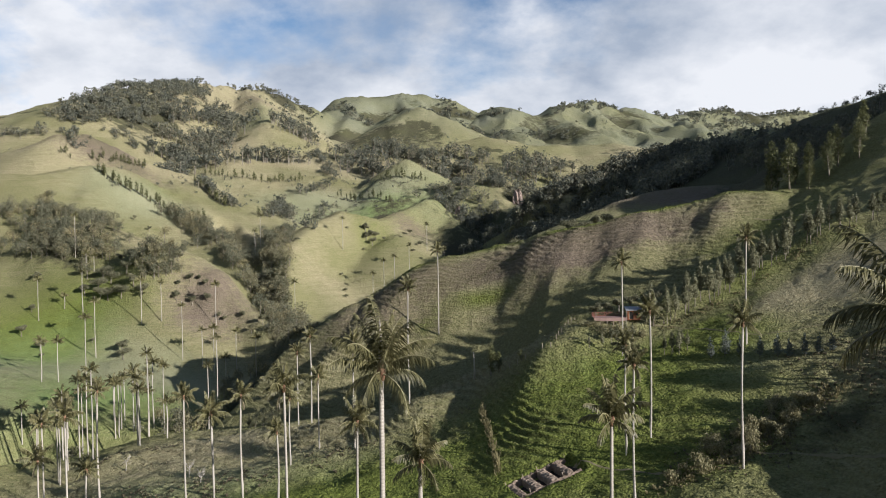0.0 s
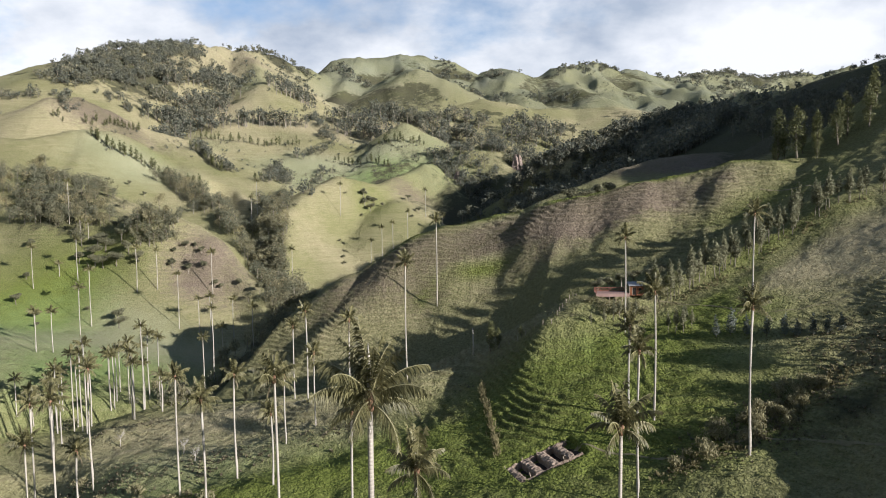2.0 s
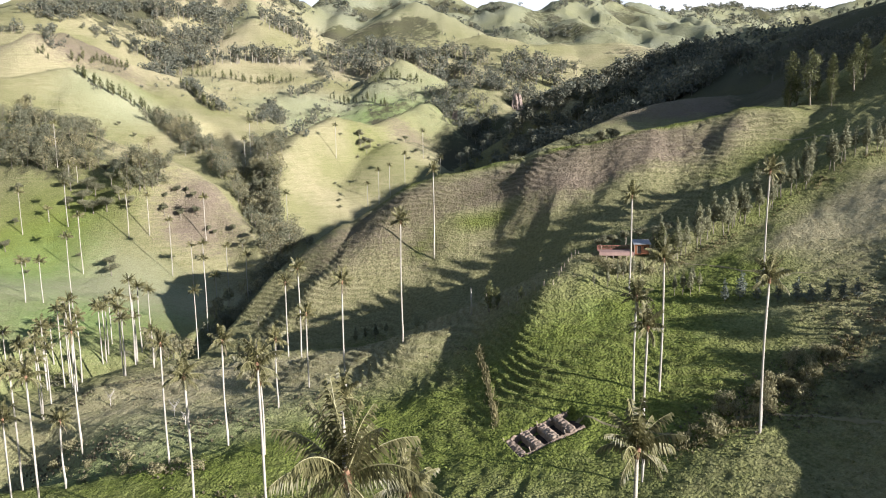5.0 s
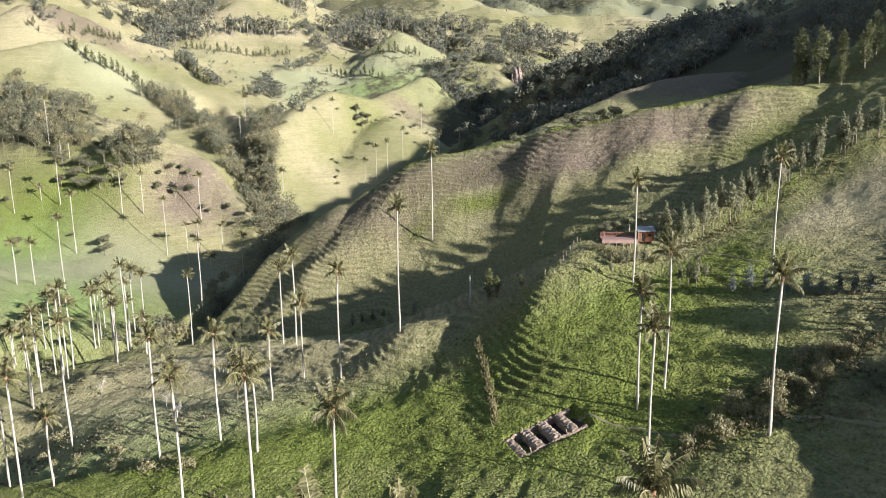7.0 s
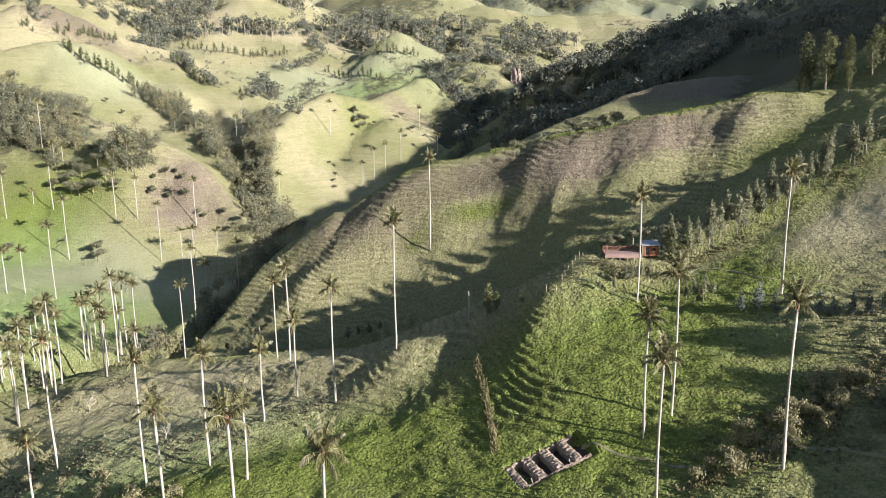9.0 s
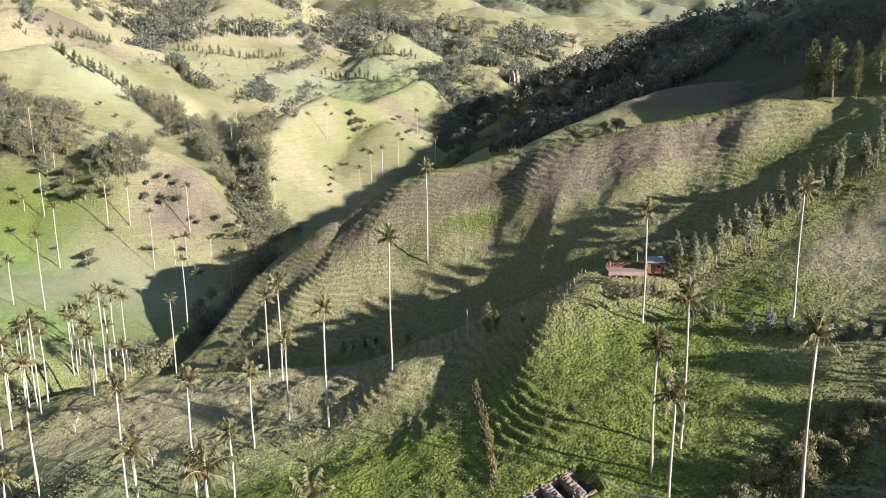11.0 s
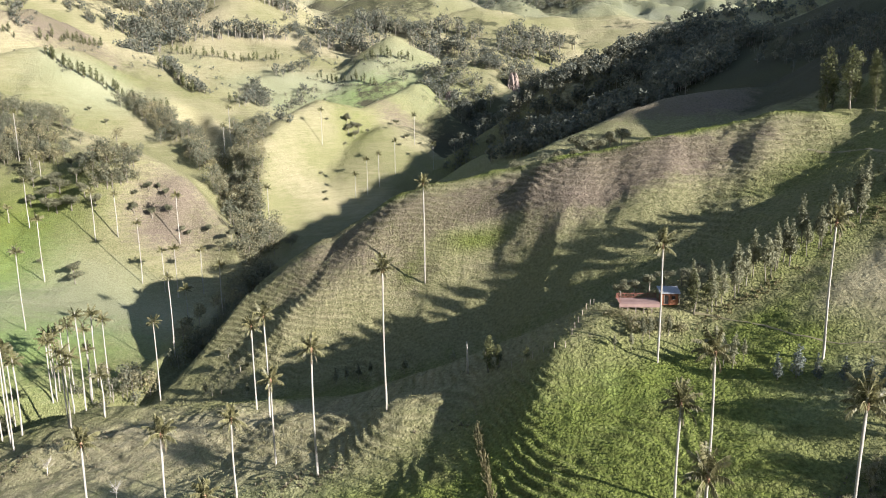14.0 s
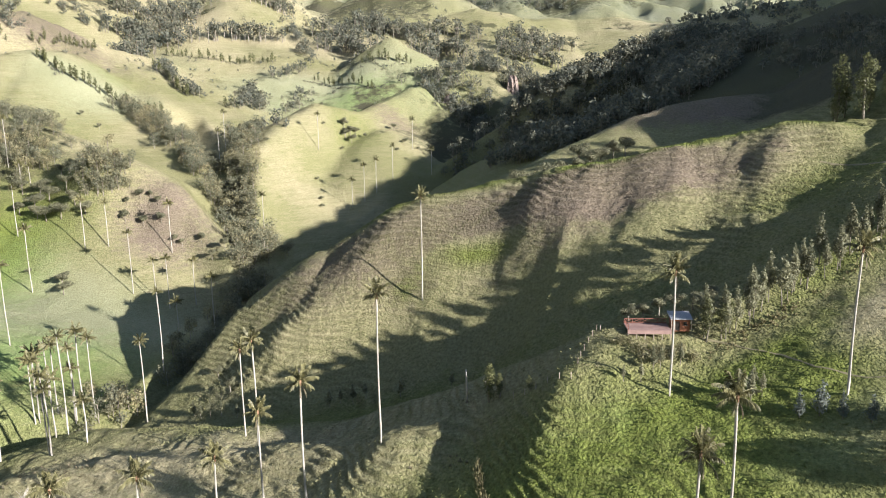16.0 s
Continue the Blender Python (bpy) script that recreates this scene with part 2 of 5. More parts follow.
def mottled(name, a, b, scale, rough=0.85, depth=0.02, spec=0.3):
    n = Nodes(name, rough, spec)
    p = n.pos()
    f = n.math("ADD", n.math("MULTIPLY", n.noise(p, scale, 6, 0.65), 0.7), n.math("MULTIPLY", n.noise(p, scale * 0.13, 3), 0.5))
    f = n.math("ADD", f, n.math("MULTIPLY", n.math("SUBTRACT", n.each(), 0.5), 0.25))
    return n.done(n.mix(n.span(f, 0.35, 0.85), a, b), n.noise(p, scale, 6, 0.65), depth)


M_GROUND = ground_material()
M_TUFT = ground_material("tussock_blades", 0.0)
M_WOOD_LEAF = wood_material("wood_leaf", (0.055, 0.064, 0.052), (0.140, 0.150, 0.118), (0.255, 0.240, 0.158))
# Lighter copy of wood_leaf; sunlight on these grey-green woods is put into its colour.
M_SUNLIT_LEAF = wood_material("sunlit_leaf", (0.066, 0.072, 0.050), (0.186, 0.190, 0.128), (0.350, 0.308, 0.168))
M_TREE_LEAF = leaf_material("tree_leaf", (0.060, 0.066, 0.040), (0.235, 0.228, 0.140))
M_GUM_LEAF = leaf_material("gum_leaf", (0.070, 0.076, 0.046), (0.250, 0.248, 0.150))
M_BLUE_LEAF = leaf_material("blue_gum_leaf", (0.062, 0.076, 0.064), (0.200, 0.225, 0.195))
M_CYPRESS_LEAF = leaf_material("cypress_leaf", (0.032, 0.040, 0.018), (0.160, 0.165, 0.068))
M_SHRUB_LEAF = leaf_material("shrub_leaf", (0.114, 0.112, 0.057), (0.312, 0.283, 0.159))
M_HEATH_LEAF = leaf_material("heath_leaf", (0.072, 0.064, 0.040), (0.210, 0.180, 0.114))
M_STRAW = leaf_material("straw_leaf", (0.100, 0.092, 0.045), (0.255, 0.225, 0.120), 0.9)
M_FROND = leaf_material("frond_leaf", (0.036, 0.037, 0.016), (0.225, 0.210, 0.100), 0.45)
M_RIB = mottled("leaf_rib", (0.16, 0.15, 0.075), (0.33, 0.31, 0.18), 2.0, 0.5)
M_DEAD = leaf_material("dead_frond", (0.090, 0.070, 0.045), (0.220, 0.180, 0.120), 0.7)
M_SHEATH = mottled("frond_sheath", (0.15, 0.075, 0.045), (0.32, 0.19, 0.12), 3.0, 0.7)
M_WAX = wax_material()
M_BARK = mottled("bark", (0.10, 0.085, 0.065), (0.30, 0.27, 0.22), 2.0, 0.9, 0.03)
M_GREY_TWIG = mottled("grey_twig", (0.22, 0.20, 0.17), (0.46, 0.43, 0.38), 2.0, 0.9, 0.02)
M_SOIL = mottled("heaped_soil", (0.105, 0.080, 0.062), (0.290, 0.230, 0.180), 1.6, 0.95, 0.12, 0.1)
M_ROCK = mottled("cliff_rock", (0.12, 0.092, 0.078), (0.31, 0.25, 0.21), 0.12, 0.9, 0.6, 0.2)
M_BRICK = mottled("brick_wall", (0.17, 0.066, 0.036), (0.30, 0.130, 0.068), 1.4, 0.85)
M_TIN = mottled("tin_roof", (0.20, 0.205, 0.21), (0.36, 0.365, 0.37), 0.9, 0.65)
M_DECK = mottled("red_deck", (0.15, 0.092, 0.078), (0.27, 0.185, 0.160), 0.8, 0.75)
M_POST = mottled("post_wood", (0.16, 0.13, 0.10), (0.34, 0.29, 0.23), 2.2, 0.9)
M_REDWOOD = mottled("red_rail", (0.12, 0.044, 0.032), (0.22, 0.090, 0.062), 2.0, 0.7)
M_DARK = mottled("dark_opening", (0.012, 0.010, 0.009), (0.03, 0.026, 0.022), 1.0)
M_PATH = mottled("trodden_path", (0.13, 0.118, 0.066), (0.235, 0.21, 0.125), 0.9, 0.95, 0.05, 0.1)

# ---------------------------------------------------------------- the land


def smax(a, b, k):
    h = np.clip(0.5 + 0.5 * (a - b) / k, 0, 1)
    return b + (a - b) * h + k * h * (1 - h)


def crest(h, x, y, line, left, right, r, k):
    """Raises h to a ridge whose crest runs along line, with a slope on each side of it and a rounded top."""
    best = np.full_like(x, -1e4)
    for (x0, y0, z0), (x1, y1, z1) in zip(line, line[1:]):
        dx, dy = x1 - x0, y1 - y0
        n = dx * dx + dy * dy
        s = np.clip(((x - x0) * dx + (y - y0) * dy) / n, 0, 1)
        ox, oy = x - x0 - s * dx, y - y0 - s * dy
        d = np.sqrt(ox * ox + oy * oy)
        side = (dx * oy - dy * ox) / math.sqrt(n) / (d + 1e-6)
        slope = right + (left - right) * (0.5 + 0.5 * side)
        best = np.maximum(best, z0 + s * (z1 - z0) - slope * (np.sqrt(d * d + r * r) - r))
    return smax(best, h, k)


def stream(h, x, y, line, slope, r, k, reach=45):
    """Cuts a valley along line into h; its flanks steepen away from the bed, so it ends where they meet the hills."""
    best = np.full_like(x, 1e4)
    for (x0, y0, z0), (x1, y1, z1) in zip(line, line[1:]):
        dx, dy = x1 - x0, y1 - y0
        s = np.clip(((x - x0) * dx + (y - y0) * dy) / (dx * dx + dy * dy), 0, 1)
        d = np.hypot(x - x0 - s * dx, y - y0 - s * dy)
        best = np.minimum(best, z0 + s * (z1 - z0) + slope * (np.sqrt(d * d + r * r) - r) + d * d / (2 * reach))
    return -smax(-best, -h, k)


def rib(h, x, y, line, left, right):
    """Lifts a rib along line, as high as its third numbers, with its own breadth on each side."""
    best = np.zeros_like(x)
    for (x0, y0, a0), (x1, y1, a1) in zip(line, line[1:]):
        dx, dy = x1 - x0, y1 - y0
        n = dx * dx + dy * dy
        s = np.clip(((x - x0) * dx + (y - y0) * dy) / n, 0, 1)
        ox, oy = x - x0 - s * dx, y - y0 - s * dy
        d = np.sqrt(ox * ox + oy * oy)
        side = (dx * oy - dy * ox) / math.sqrt(n) / (d + 1e-6)
        w = right + (left - right) * (0.5 + 0.5 * side)
        best = np.maximum(best, (a0 + s * (a1 - a0)) * np.exp(-(d / w) ** 2))
    return h + best


RIBS = [
    ([(-2.5, 300.4, 2), (-12.8, 289.9, 4), (-21.8, 284.4, 5), (-32.5, 279.8, 5), (-45.9, 271.9, 5), (-54.1, 267.9, 3)], 15, 7),
    ([(38.7, 291.2, 1.2), (33.3, 281.5, 2.6), (30.7, 274.6, 2.6), (26.8, 270.3, 1.6), (20.7, 268.9, 0.5)], 16, 6),
    ([(70.7, 280.7, 2), (66.0, 266.1, 4), (60.6, 257.8, 5), (52.6, 250.7, 4.5), (43.1, 245.3, 3)], 22, 8),
    ([(104.9, 277.0, 1.0), (99.3, 266.3, 2.4), (95.5, 261.8, 1)], 10, 6),
    ([(29.3, 184.9, 1.5), (24.5, 181.1, 3.2), (21.7, 175.8, 3.4), (18.9, 169.9, 2.2), (14.7, 165.6, 0.5)], 20, 6),
]


def land(x, y):
    """Ridges and valleys, crest by crest: each crest line, its two slopes, how round it is and how softly it joins."""
    h = np.interp(y, [-3000, 0, 150, 300, 420, 520, 620, 720, 820, 920, 1050, 1250, 1600, 2200, 3200, 6000], [-60, -34, -46, -52, -42, -30, -5, 22, 55, 80, 120, 165, 200, 240, 320, 420])
    # range far
    h = crest(h, x, y, [(-900, 1700, 330.0), (-400, 1650, 325.0), (-269, 1700, 344.5), (-195, 1800, 370.7), (-99, 1830, 376.1), (-43, 1850, 379.2), (29, 1880, 365.3), (101, 1880, 337.9), (163, 1760, 335.4), (245, 1760, 326.0), (323, 1900, 355.0), (444, 2050, 394.3), (548, 2150, 387.6), (675, 2300, 383.4), (850, 2500, 427.1), (1125, 2800, 485.7), (1256, 2850, 475.0), (1435, 2900, 487.7), (2200, 2900, 600.0)], 0.42, 0.55, 15, 14)
    # spur far a
    h = crest(h, x, y, [(-99, 1830, 376.1), (-70, 1600, 295.5), (-47, 1360, 269.1), (-20, 1260, 200.0)], 0.53, 0.50, 8, 8)
    # spur far b
    h = crest(h, x, y, [(101, 1880, 337.9), (130, 1650, 270.0), (150, 1450, 225.0)], 0.50, 0.50, 8, 8)
    # spur far c
    h = crest(h, x, y, [(323, 1900, 355.0), (390, 1720, 290.0), (470, 1600, 245.0)], 0.50, 0.50, 8, 8)
    # spur far d
    h = crest(h, x, y, [(444, 2050, 394.3), (530, 1850, 299.8), (600, 1700, 262.0)], 0.50, 0.50, 8, 8)
    # spur far e
    h = crest(h, x, y, [(675, 2300, 383.4), (740, 2050, 320.0), (780, 1850, 275.0)], 0.50, 0.50, 8, 8)
    # spur far f
    h = crest(h, x, y, [(-195, 1800, 370.7), (-185, 1550, 280.0), (-200, 1300, 205.0)], 0.50, 0.50, 8, 8)
    # spur far g
    h = crest(h, x, y, [(245, 1760, 326.0), (270, 1600, 270.0), (300, 1450, 225.0)], 0.50, 0.50, 8, 8)
    # mountain left
    h = crest(h, x, y, [(-1400, 1100, 300.0), (-900, 1000, 235.0), (-603, 1000, 205.1), (-526, 1000, 215.0), (-456, 1020, 242.0), (-417, 1150, 281.0), (-411, 1300, 299.0), (-378, 1400, 317.1), (-325, 1450, 307.2), (-278, 1500, 292.4), (-235, 1450, 225.0)], 0.27, 0.80, 12, 10)
    # spur left a
    h = crest(h, x, y, [(-456, 1020, 231.4), (-470, 960, 221.4), (-480, 880, 165.0)], 0.62, 0.50, 8, 8)
    # spur left b
    h = crest(h, x, y, [(-378, 1400, 317.1), (-310, 1240, 262.9), (-252, 1070, 202.2), (-240, 1010, 158.0)], 0.60, 0.62, 8, 8)
    # spur left c
    h = crest(h, x, y, [(-417, 1150, 277.4), (-412, 1050, 218.3), (-415, 985, 165.0)], 0.54, 0.51, 8, 8)
    # wood band
    h = crest(h, x, y, [(-200, 1040, 148.0), (-69, 1065, 158.1), (73, 1150, 186.2), (200, 1150, 170.0), (350, 1100, 165.0), (600, 1000, 190.0), (900, 900, 260.0)], 0.35, 0.39, 15, 10)
    # hill back
    h = crest(h, x, y, [(-330, 880, 118.4), (-279, 950, 143.6), (-238, 985, 148.4), (-187, 985, 144.0), (-161, 960, 130.3), (-135, 900, 107.6), (-110, 850, 85.0)], 0.40, 0.40, 10, 8)
    # hill corner
    h = crest(h, x, y, [(-460, 690, 105.0), (-400, 690, 124.0), (-367, 700, 138.4), (-351, 720, 141.2), (-335, 740, 130.4), (-300, 770, 110.8), (-262, 810, 100.1)], 0.52, 0.85, 5, 6)
    # hill terrace
    h = crest(h, x, y, [(-330, 760, 112.0), (-296, 760, 103.9), (-276, 780, 98.4), (-242, 760, 83.0), (-187, 700, 60.0), (-155, 660, 36.0)], 0.37, 0.37, 8, 6)
    # hill green
    h = crest(h, x, y, [(-430, 600, 95.0), (-346, 620, 94.1), (-314, 660, 104.7), (-304, 690, 103.7), (-274, 700, 86.0), (-240, 690, 73.2), (-209, 640, 57.5), (-169, 600, 43.0), (-140, 570, 31.4), (-118, 540, 5.0)], 0.53, 0.63, 8, 6)
    # mound a
    h = crest(h, x, y, [(-74, 905, 104.0), (-42, 876, 126.0), (-26, 850, 103.0)], 0.55, 0.62, 5, 6)
    # hill cliff
    h = crest(h, x, y, [(-10, 830, 85.0), (23, 800, 88.7), (62, 815, 101.0), (94, 825, 88.3), (116, 820, 79.8), (124, 790, 60.0)], 0.60, 0.69, 5, 6)
    # hill pyramid
    h = crest(h, x, y, [(-10, 745, 72.2), (-15, 728, 69.7), (-30, 712, 63.0), (-60, 670, 51.2), (-90, 648, 59.2), (-101, 625, 52.6), (-111, 600, 44.6), (-117, 560, 31.0), (-113, 520, 11.6), (-107, 470, -15.0)], 1.17, 0.50, 6, 6)
    # spur pyramid
    h = crest(h, x, y, [(-15, 728, 69.7), (7, 712, 52.6), (28, 695, 33.9), (48, 680, 18.0)], 0.72, 0.73, 5, 5)
    # spur pyramid b
    h = crest(h, x, y, [(-36, 677, 39.6), (-45, 640, 33.7), (-60, 580, 5.0), (-70, 520, -18.0)], 0.52, 0.47, 8, 5)
    # knoll left
    h = crest(h, x, y, [(-262, 487, 9.0), (-220, 470, 12.0), (-181, 464, 37.9), (-161, 463, 27.1), (-147, 458, 18.4), (-131, 450, 2.6), (-116, 440, -7.3), (-100, 425, -14.3)], 0.51, 1.63, 7, 5)
    # slope left
    h = crest(h, x, y, [(-500, 500, 90.0), (-330, 480, 28.3), (-219, 439, -12.2), (-171, 405, -24.7), (-140, 340, -40.0), (-116, 285, -44.0)], 0.43, 0.38, 20, 6)
    # slope wood
    h = crest(h, x, y, [(-430, 600, 95.0), (-310, 560, 58.0), (-250, 520, 48.8), (-200, 485, 27.5)], 0.43, 0.69, 10, 6)
    # mountain right
    h = crest(h, x, y, [(1200, 250, 480.0), (800, 300, 360.0), (600, 330, 280.0), (420, 420, 200.0), (306, 500, 131.0), (297, 530, 126.5), (291, 560, 124.5), (288, 600, 118.5), (282, 640, 115.0), (265, 660, 113.5), (242, 668, 109.0), (221, 662, 107.0), (198, 661, 106.0), (162, 656, 95.5), (135, 651, 85.0), (112, 646, 77.0), (97, 641, 68.0), (90, 636, 50.0), (84, 630, 25.0)], 0.42, 0.95, 8, 8)
    # unseen mountain beyond the right-hand slopes, added to shade the forested hill
    h = crest(h, x, y, [(540, 120, 120), (592, 192, 222), (630, 244, 268), (648, 270, 300), (685, 335, 328), (725, 420, 335), (900, 700, 400)], 0.8, 0.8, 12, 8)
    # side of the left valley
    h = crest(h, x, y, [(-420, 240, 50), (-300, 262, 4), (-225, 275, -28), (-172, 284, -48)], 0.22, 0.22, 20, 8)
    # spur right; its unseen part beyond x 178 is raised to shade the second ridge
    h = crest(h, x, y, [(600, 330, 280.0), (400, 295, 190.0), (290, 278, 138.0), (240, 278, 117.0), (196, 283, 97.0), (179, 286, 85.0), (163, 288, 64.0), (146, 284, 54.0), (132, 280, 52.4)], 0.95, 0.71, 6, 4)
    # second ridge
    h = crest(h, x, y, [(290, 410, 105.0), (174, 390, 64.5), (159, 385, 63.2), (134, 378, 61.6), (119, 372, 60.0), (106, 368, 58.2), (93, 364, 54.8), (80, 358, 50.0), (67, 352, 45.4), (54, 345, 40.4), (38, 338, 26.0), (22, 335, 10.0)], 0.44, 0.50, 5, 4)
    # main ridge
    h = crest(h, x, y, [(160, 287, 62.0), (146, 284, 54.5), (134, 280, 52.6), (122, 277, 53.0), (112, 281, 52.8), (101, 286, 50.4), (89, 288, 47.4), (80, 287, 45.2), (56, 290, 40.8), (23, 305, 33.5), (-9, 308, 25.8), (-36, 304, 10.8), (-59, 292, -4.6), (-78, 278, -20.0), (-92, 266, -32.0)], 0.78, 0.73, 5, 3)
    # near spur
    h = crest(h, x, y, [(400, 310, 128.0), (260, 250, 84.0), (170, 228, 52.0), (118, 218, 39.8), (95, 212, 29.7), (72, 207, 22.0), (48, 203, 16.6), (38, 198, 15.6), (30, 190, 9.5), (13, 194, -1.2), (-4, 192, -3.2), (-17, 197, -8.8), (-44, 207, -15.6), (-76, 217, -22.3), (-97, 214, -24.8), (-122, 210, -33.0), (-150, 205, -46.0)], 0.62, 0.69, 4, 3)
    # near face
    h = crest(h, x, y, [(118, 218, 39.8), (96, 196, 23.1), (85, 171, 13.5), (72, 158, 7.1), (58, 146, 0.7), (53, 125, -3.4), (50, 95, -8.0)], 0.37, 0.36, 10, 4)
    # front bench
    h = crest(h, x, y, [(53, 125, -3.4), (26, 125, -8.4), (-10, 140, -17.0), (-40, 140, -22.0), (-80, 150, -30.0)], 0.20, 0.36, 15, 4)
    # shelf below the near spur
    h = crest(h, x, y, [(-2, 174, -8.8), (-12, 173, -11.4), (-30, 172, -15.4), (-60, 172, -20.5), (-100, 176, -30.5)], 0.22, 0.28, 10, 3)
    # foot of the shelf
    h = crest(h, x, y, [(-20, 154, -15.8), (-40, 150, -18.6), (-70, 150, -24.5)], 0.15, 0.20, 10, 4)
    # spur below the hut
    h = crest(h, x, y, [(48, 203, 16.6), (30, 208, 8.6), (22, 211, 4.0), (13, 213, -1.0), (4, 216, -8.0)], 0.45, 0.55, 4, 2)
    # bench behind the near spur
    h = crest(h, x, y, [(-14, 220, -15.0), (-45, 226, -18.6), (-78, 236, -24.2), (-104, 241, -32.0), (-130, 238, -43.0)], 0.16, 0.30, 8, 3)
    # unseen mountain behind the viewpoint, added to block low sky light
    h = crest(h, x, y, [(-1700, -100, 560), (-1000, -700, 480), (-350, -900, 440), (120, -950, 320)], 0.62, 0.62, 30, 8)
    # camera hill
    h = crest(h, x, y, [(120, -40, 20.0), (30, -30, 8.0), (-10, -20, 0.0), (-60, -20, -12.0)], 0.25, 0.25, 20, 5)
    # right bank, crest out of view, its height set to shade the lower right slope
    h = crest(h, x, y, [(170, 228, 52.0), (160, 150, 40.5), (130, 100, 27.5), (100, 60, 15.0)], 0.38, 0.57, 15, 5)
    # gully
    h = stream(h, x, y, [(112, 246, 47.2), (88, 240, 28.8), (60, 230, 13.5), (40, 228, 4.9), (20, 231, -5.2), (0, 238, -15.5), (-25, 243, -22.3), (-60, 250, -27.4), (-88, 262, -34.1)], 0.22, 3, 3)
    # river
    h = stream(h, x, y, [(110, 560, -5.0), (40, 600, -8.0), (-5, 560, -25.0), (-60, 480, -34.0), (-89, 410, -31.9), (-90, 370, -33.8), (-88, 310, -35.3), (-95, 267, -38.3), (-116, 256, -43.0), (-140, 245, -50.0), (-170, 215, -60.0), (-200, 160, -72.0)], 1.15, 4, 4)
    # ravine
    h = stream(h, x, y, [(14, 172, 3.0), (0, 170, -6.6), (-15, 168, -12.8), (-30, 164, -16.6), (-50, 162, -20.2), (-80, 164, -27.0), (-112, 176, -42.0)], 0.20, 3, 2)
    # left brook
    h = stream(h, x, y, [(-190, 640, 38.0), (-150, 560, 17.0), (-125, 500, -12.2), (-95, 440, -20.6), (-89, 400, -31.8)], 0.97, 6, 4)
    for line, sunny, shady in RIBS:
        h = rib(h, x, y, line, sunny, shady)
    return h


def value_noise(x, y, seed):
    """Smooth noise between -1 and 1 on a unit lattice."""
    xi, yi = np.floor(x), np.floor(y)
    u, v = x - xi, y - yi
    u, v = u * u * (3 - 2 * u), v * v * (3 - 2 * v)

    def at(i, j):
        s = np.sin(i * 127.1 + j * 311.7 + seed * 74.7) * 43758.5453
        return 2 * (s - np.floor(s)) - 1

    return (at(xi, yi) * (1 - u) + at(xi + 1, yi) * u) * (1 - v) + (at(xi, yi + 1) * (1 - u) + at(xi + 1, yi + 1) * u) * v


def fbm(x, y, size, seed, octaves=4):
    a, total = 1.0, 0.0
    for i in range(octaves):
        c, s = math.cos(0.7 * i + seed), math.sin(0.7 * i + seed)
        total = total + a * value_noise((c * x - s * y) / size, (s * x + c * y) / size, seed + i)
        a, size = a * 0.5, size * 0.47
    return total


def blob(x, y, cx, cy, rx, ry, turn=0.0):
    """1 at a place, falling to 0 around it."""
    c, s = math.cos(radians(turn)), math.sin(radians(turn))
    u, v = (c * (x - cx) + s * (y - cy)) / rx, (-s * (x - cx) + c * (y - cy)) / ry
    return np.exp(-(u * u + v * v))


def step_mask(x, y):
    """Where cattle have trodden the slopes into steps."""
    near = np.clip((345 - y) / 30, 0, 1) * np.clip((y - 70) / 40, 0, 1)
    m = 0.14 + 0.7 * fbm(x, y, 24, 12, 3) + 0.62 * blob(x, y, 15, 285, 90, 24) + 0.7 * blob(x, y, 18, 174, 9, 14) + 0.9 * blob(x, y, -24, 186, 24, 10) + 0.6 * blob(x, y, 0, 168, 9, 6)
    m = m + 0.6 * blob(x, y, -48, 272, 30, 14) + 0.5 * blob(x, y, 108, 262, 26, 14) + 0.15 * blob(x, y, 62, 165, 30, 20) - 0.9 * blob(x, y, 95, 188, 26, 18) - 0.8 * blob(x, y, 22, 140, 16, 10) - 0.5 * blob(x, y, -70, 180, 50, 24)
    return near * np.clip(m, 0, 1)


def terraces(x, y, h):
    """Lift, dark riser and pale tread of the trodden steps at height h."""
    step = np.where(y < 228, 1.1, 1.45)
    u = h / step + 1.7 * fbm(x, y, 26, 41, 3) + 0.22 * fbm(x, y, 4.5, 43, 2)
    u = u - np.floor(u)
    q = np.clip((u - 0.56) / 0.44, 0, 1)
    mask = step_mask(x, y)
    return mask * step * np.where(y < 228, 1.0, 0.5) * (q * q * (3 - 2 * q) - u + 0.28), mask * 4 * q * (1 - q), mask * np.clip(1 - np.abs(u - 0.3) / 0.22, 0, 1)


PIT = (19.3, 140.2, 19.0, 7.1, 3.8)


def pit_frame(x, y):
    """Place of a point across and along the row of pits."""
    c, s = math.cos(radians(PIT[2])), math.sin(radians(PIT[2]))
    return c * (x - PIT[0]) + s * (y - PIT[1]), -s * (x - PIT[0]) + c * (y - PIT[1])


def bare_height(x, y):
    h = land(x, y)
    far = np.clip((y - 330) / 500, 0, 1)
    farther = np.clip((y - 950) / 500, 0, 1)
    h = h + (0.55 - 0.3 * far) * (1 - 0.8 * blob(x, y, 98, 188, 30, 22)) * fbm(x, y, 17, 3, 4)
    h = h + far * (1 - 0.4 * farther) * (1.8 - 4.0 * np.abs(fbm(x, y, 70, 5, 4)))
    return h + farther * (12 - 30 * np.abs(fbm(x, y, 190, 8, 4)))


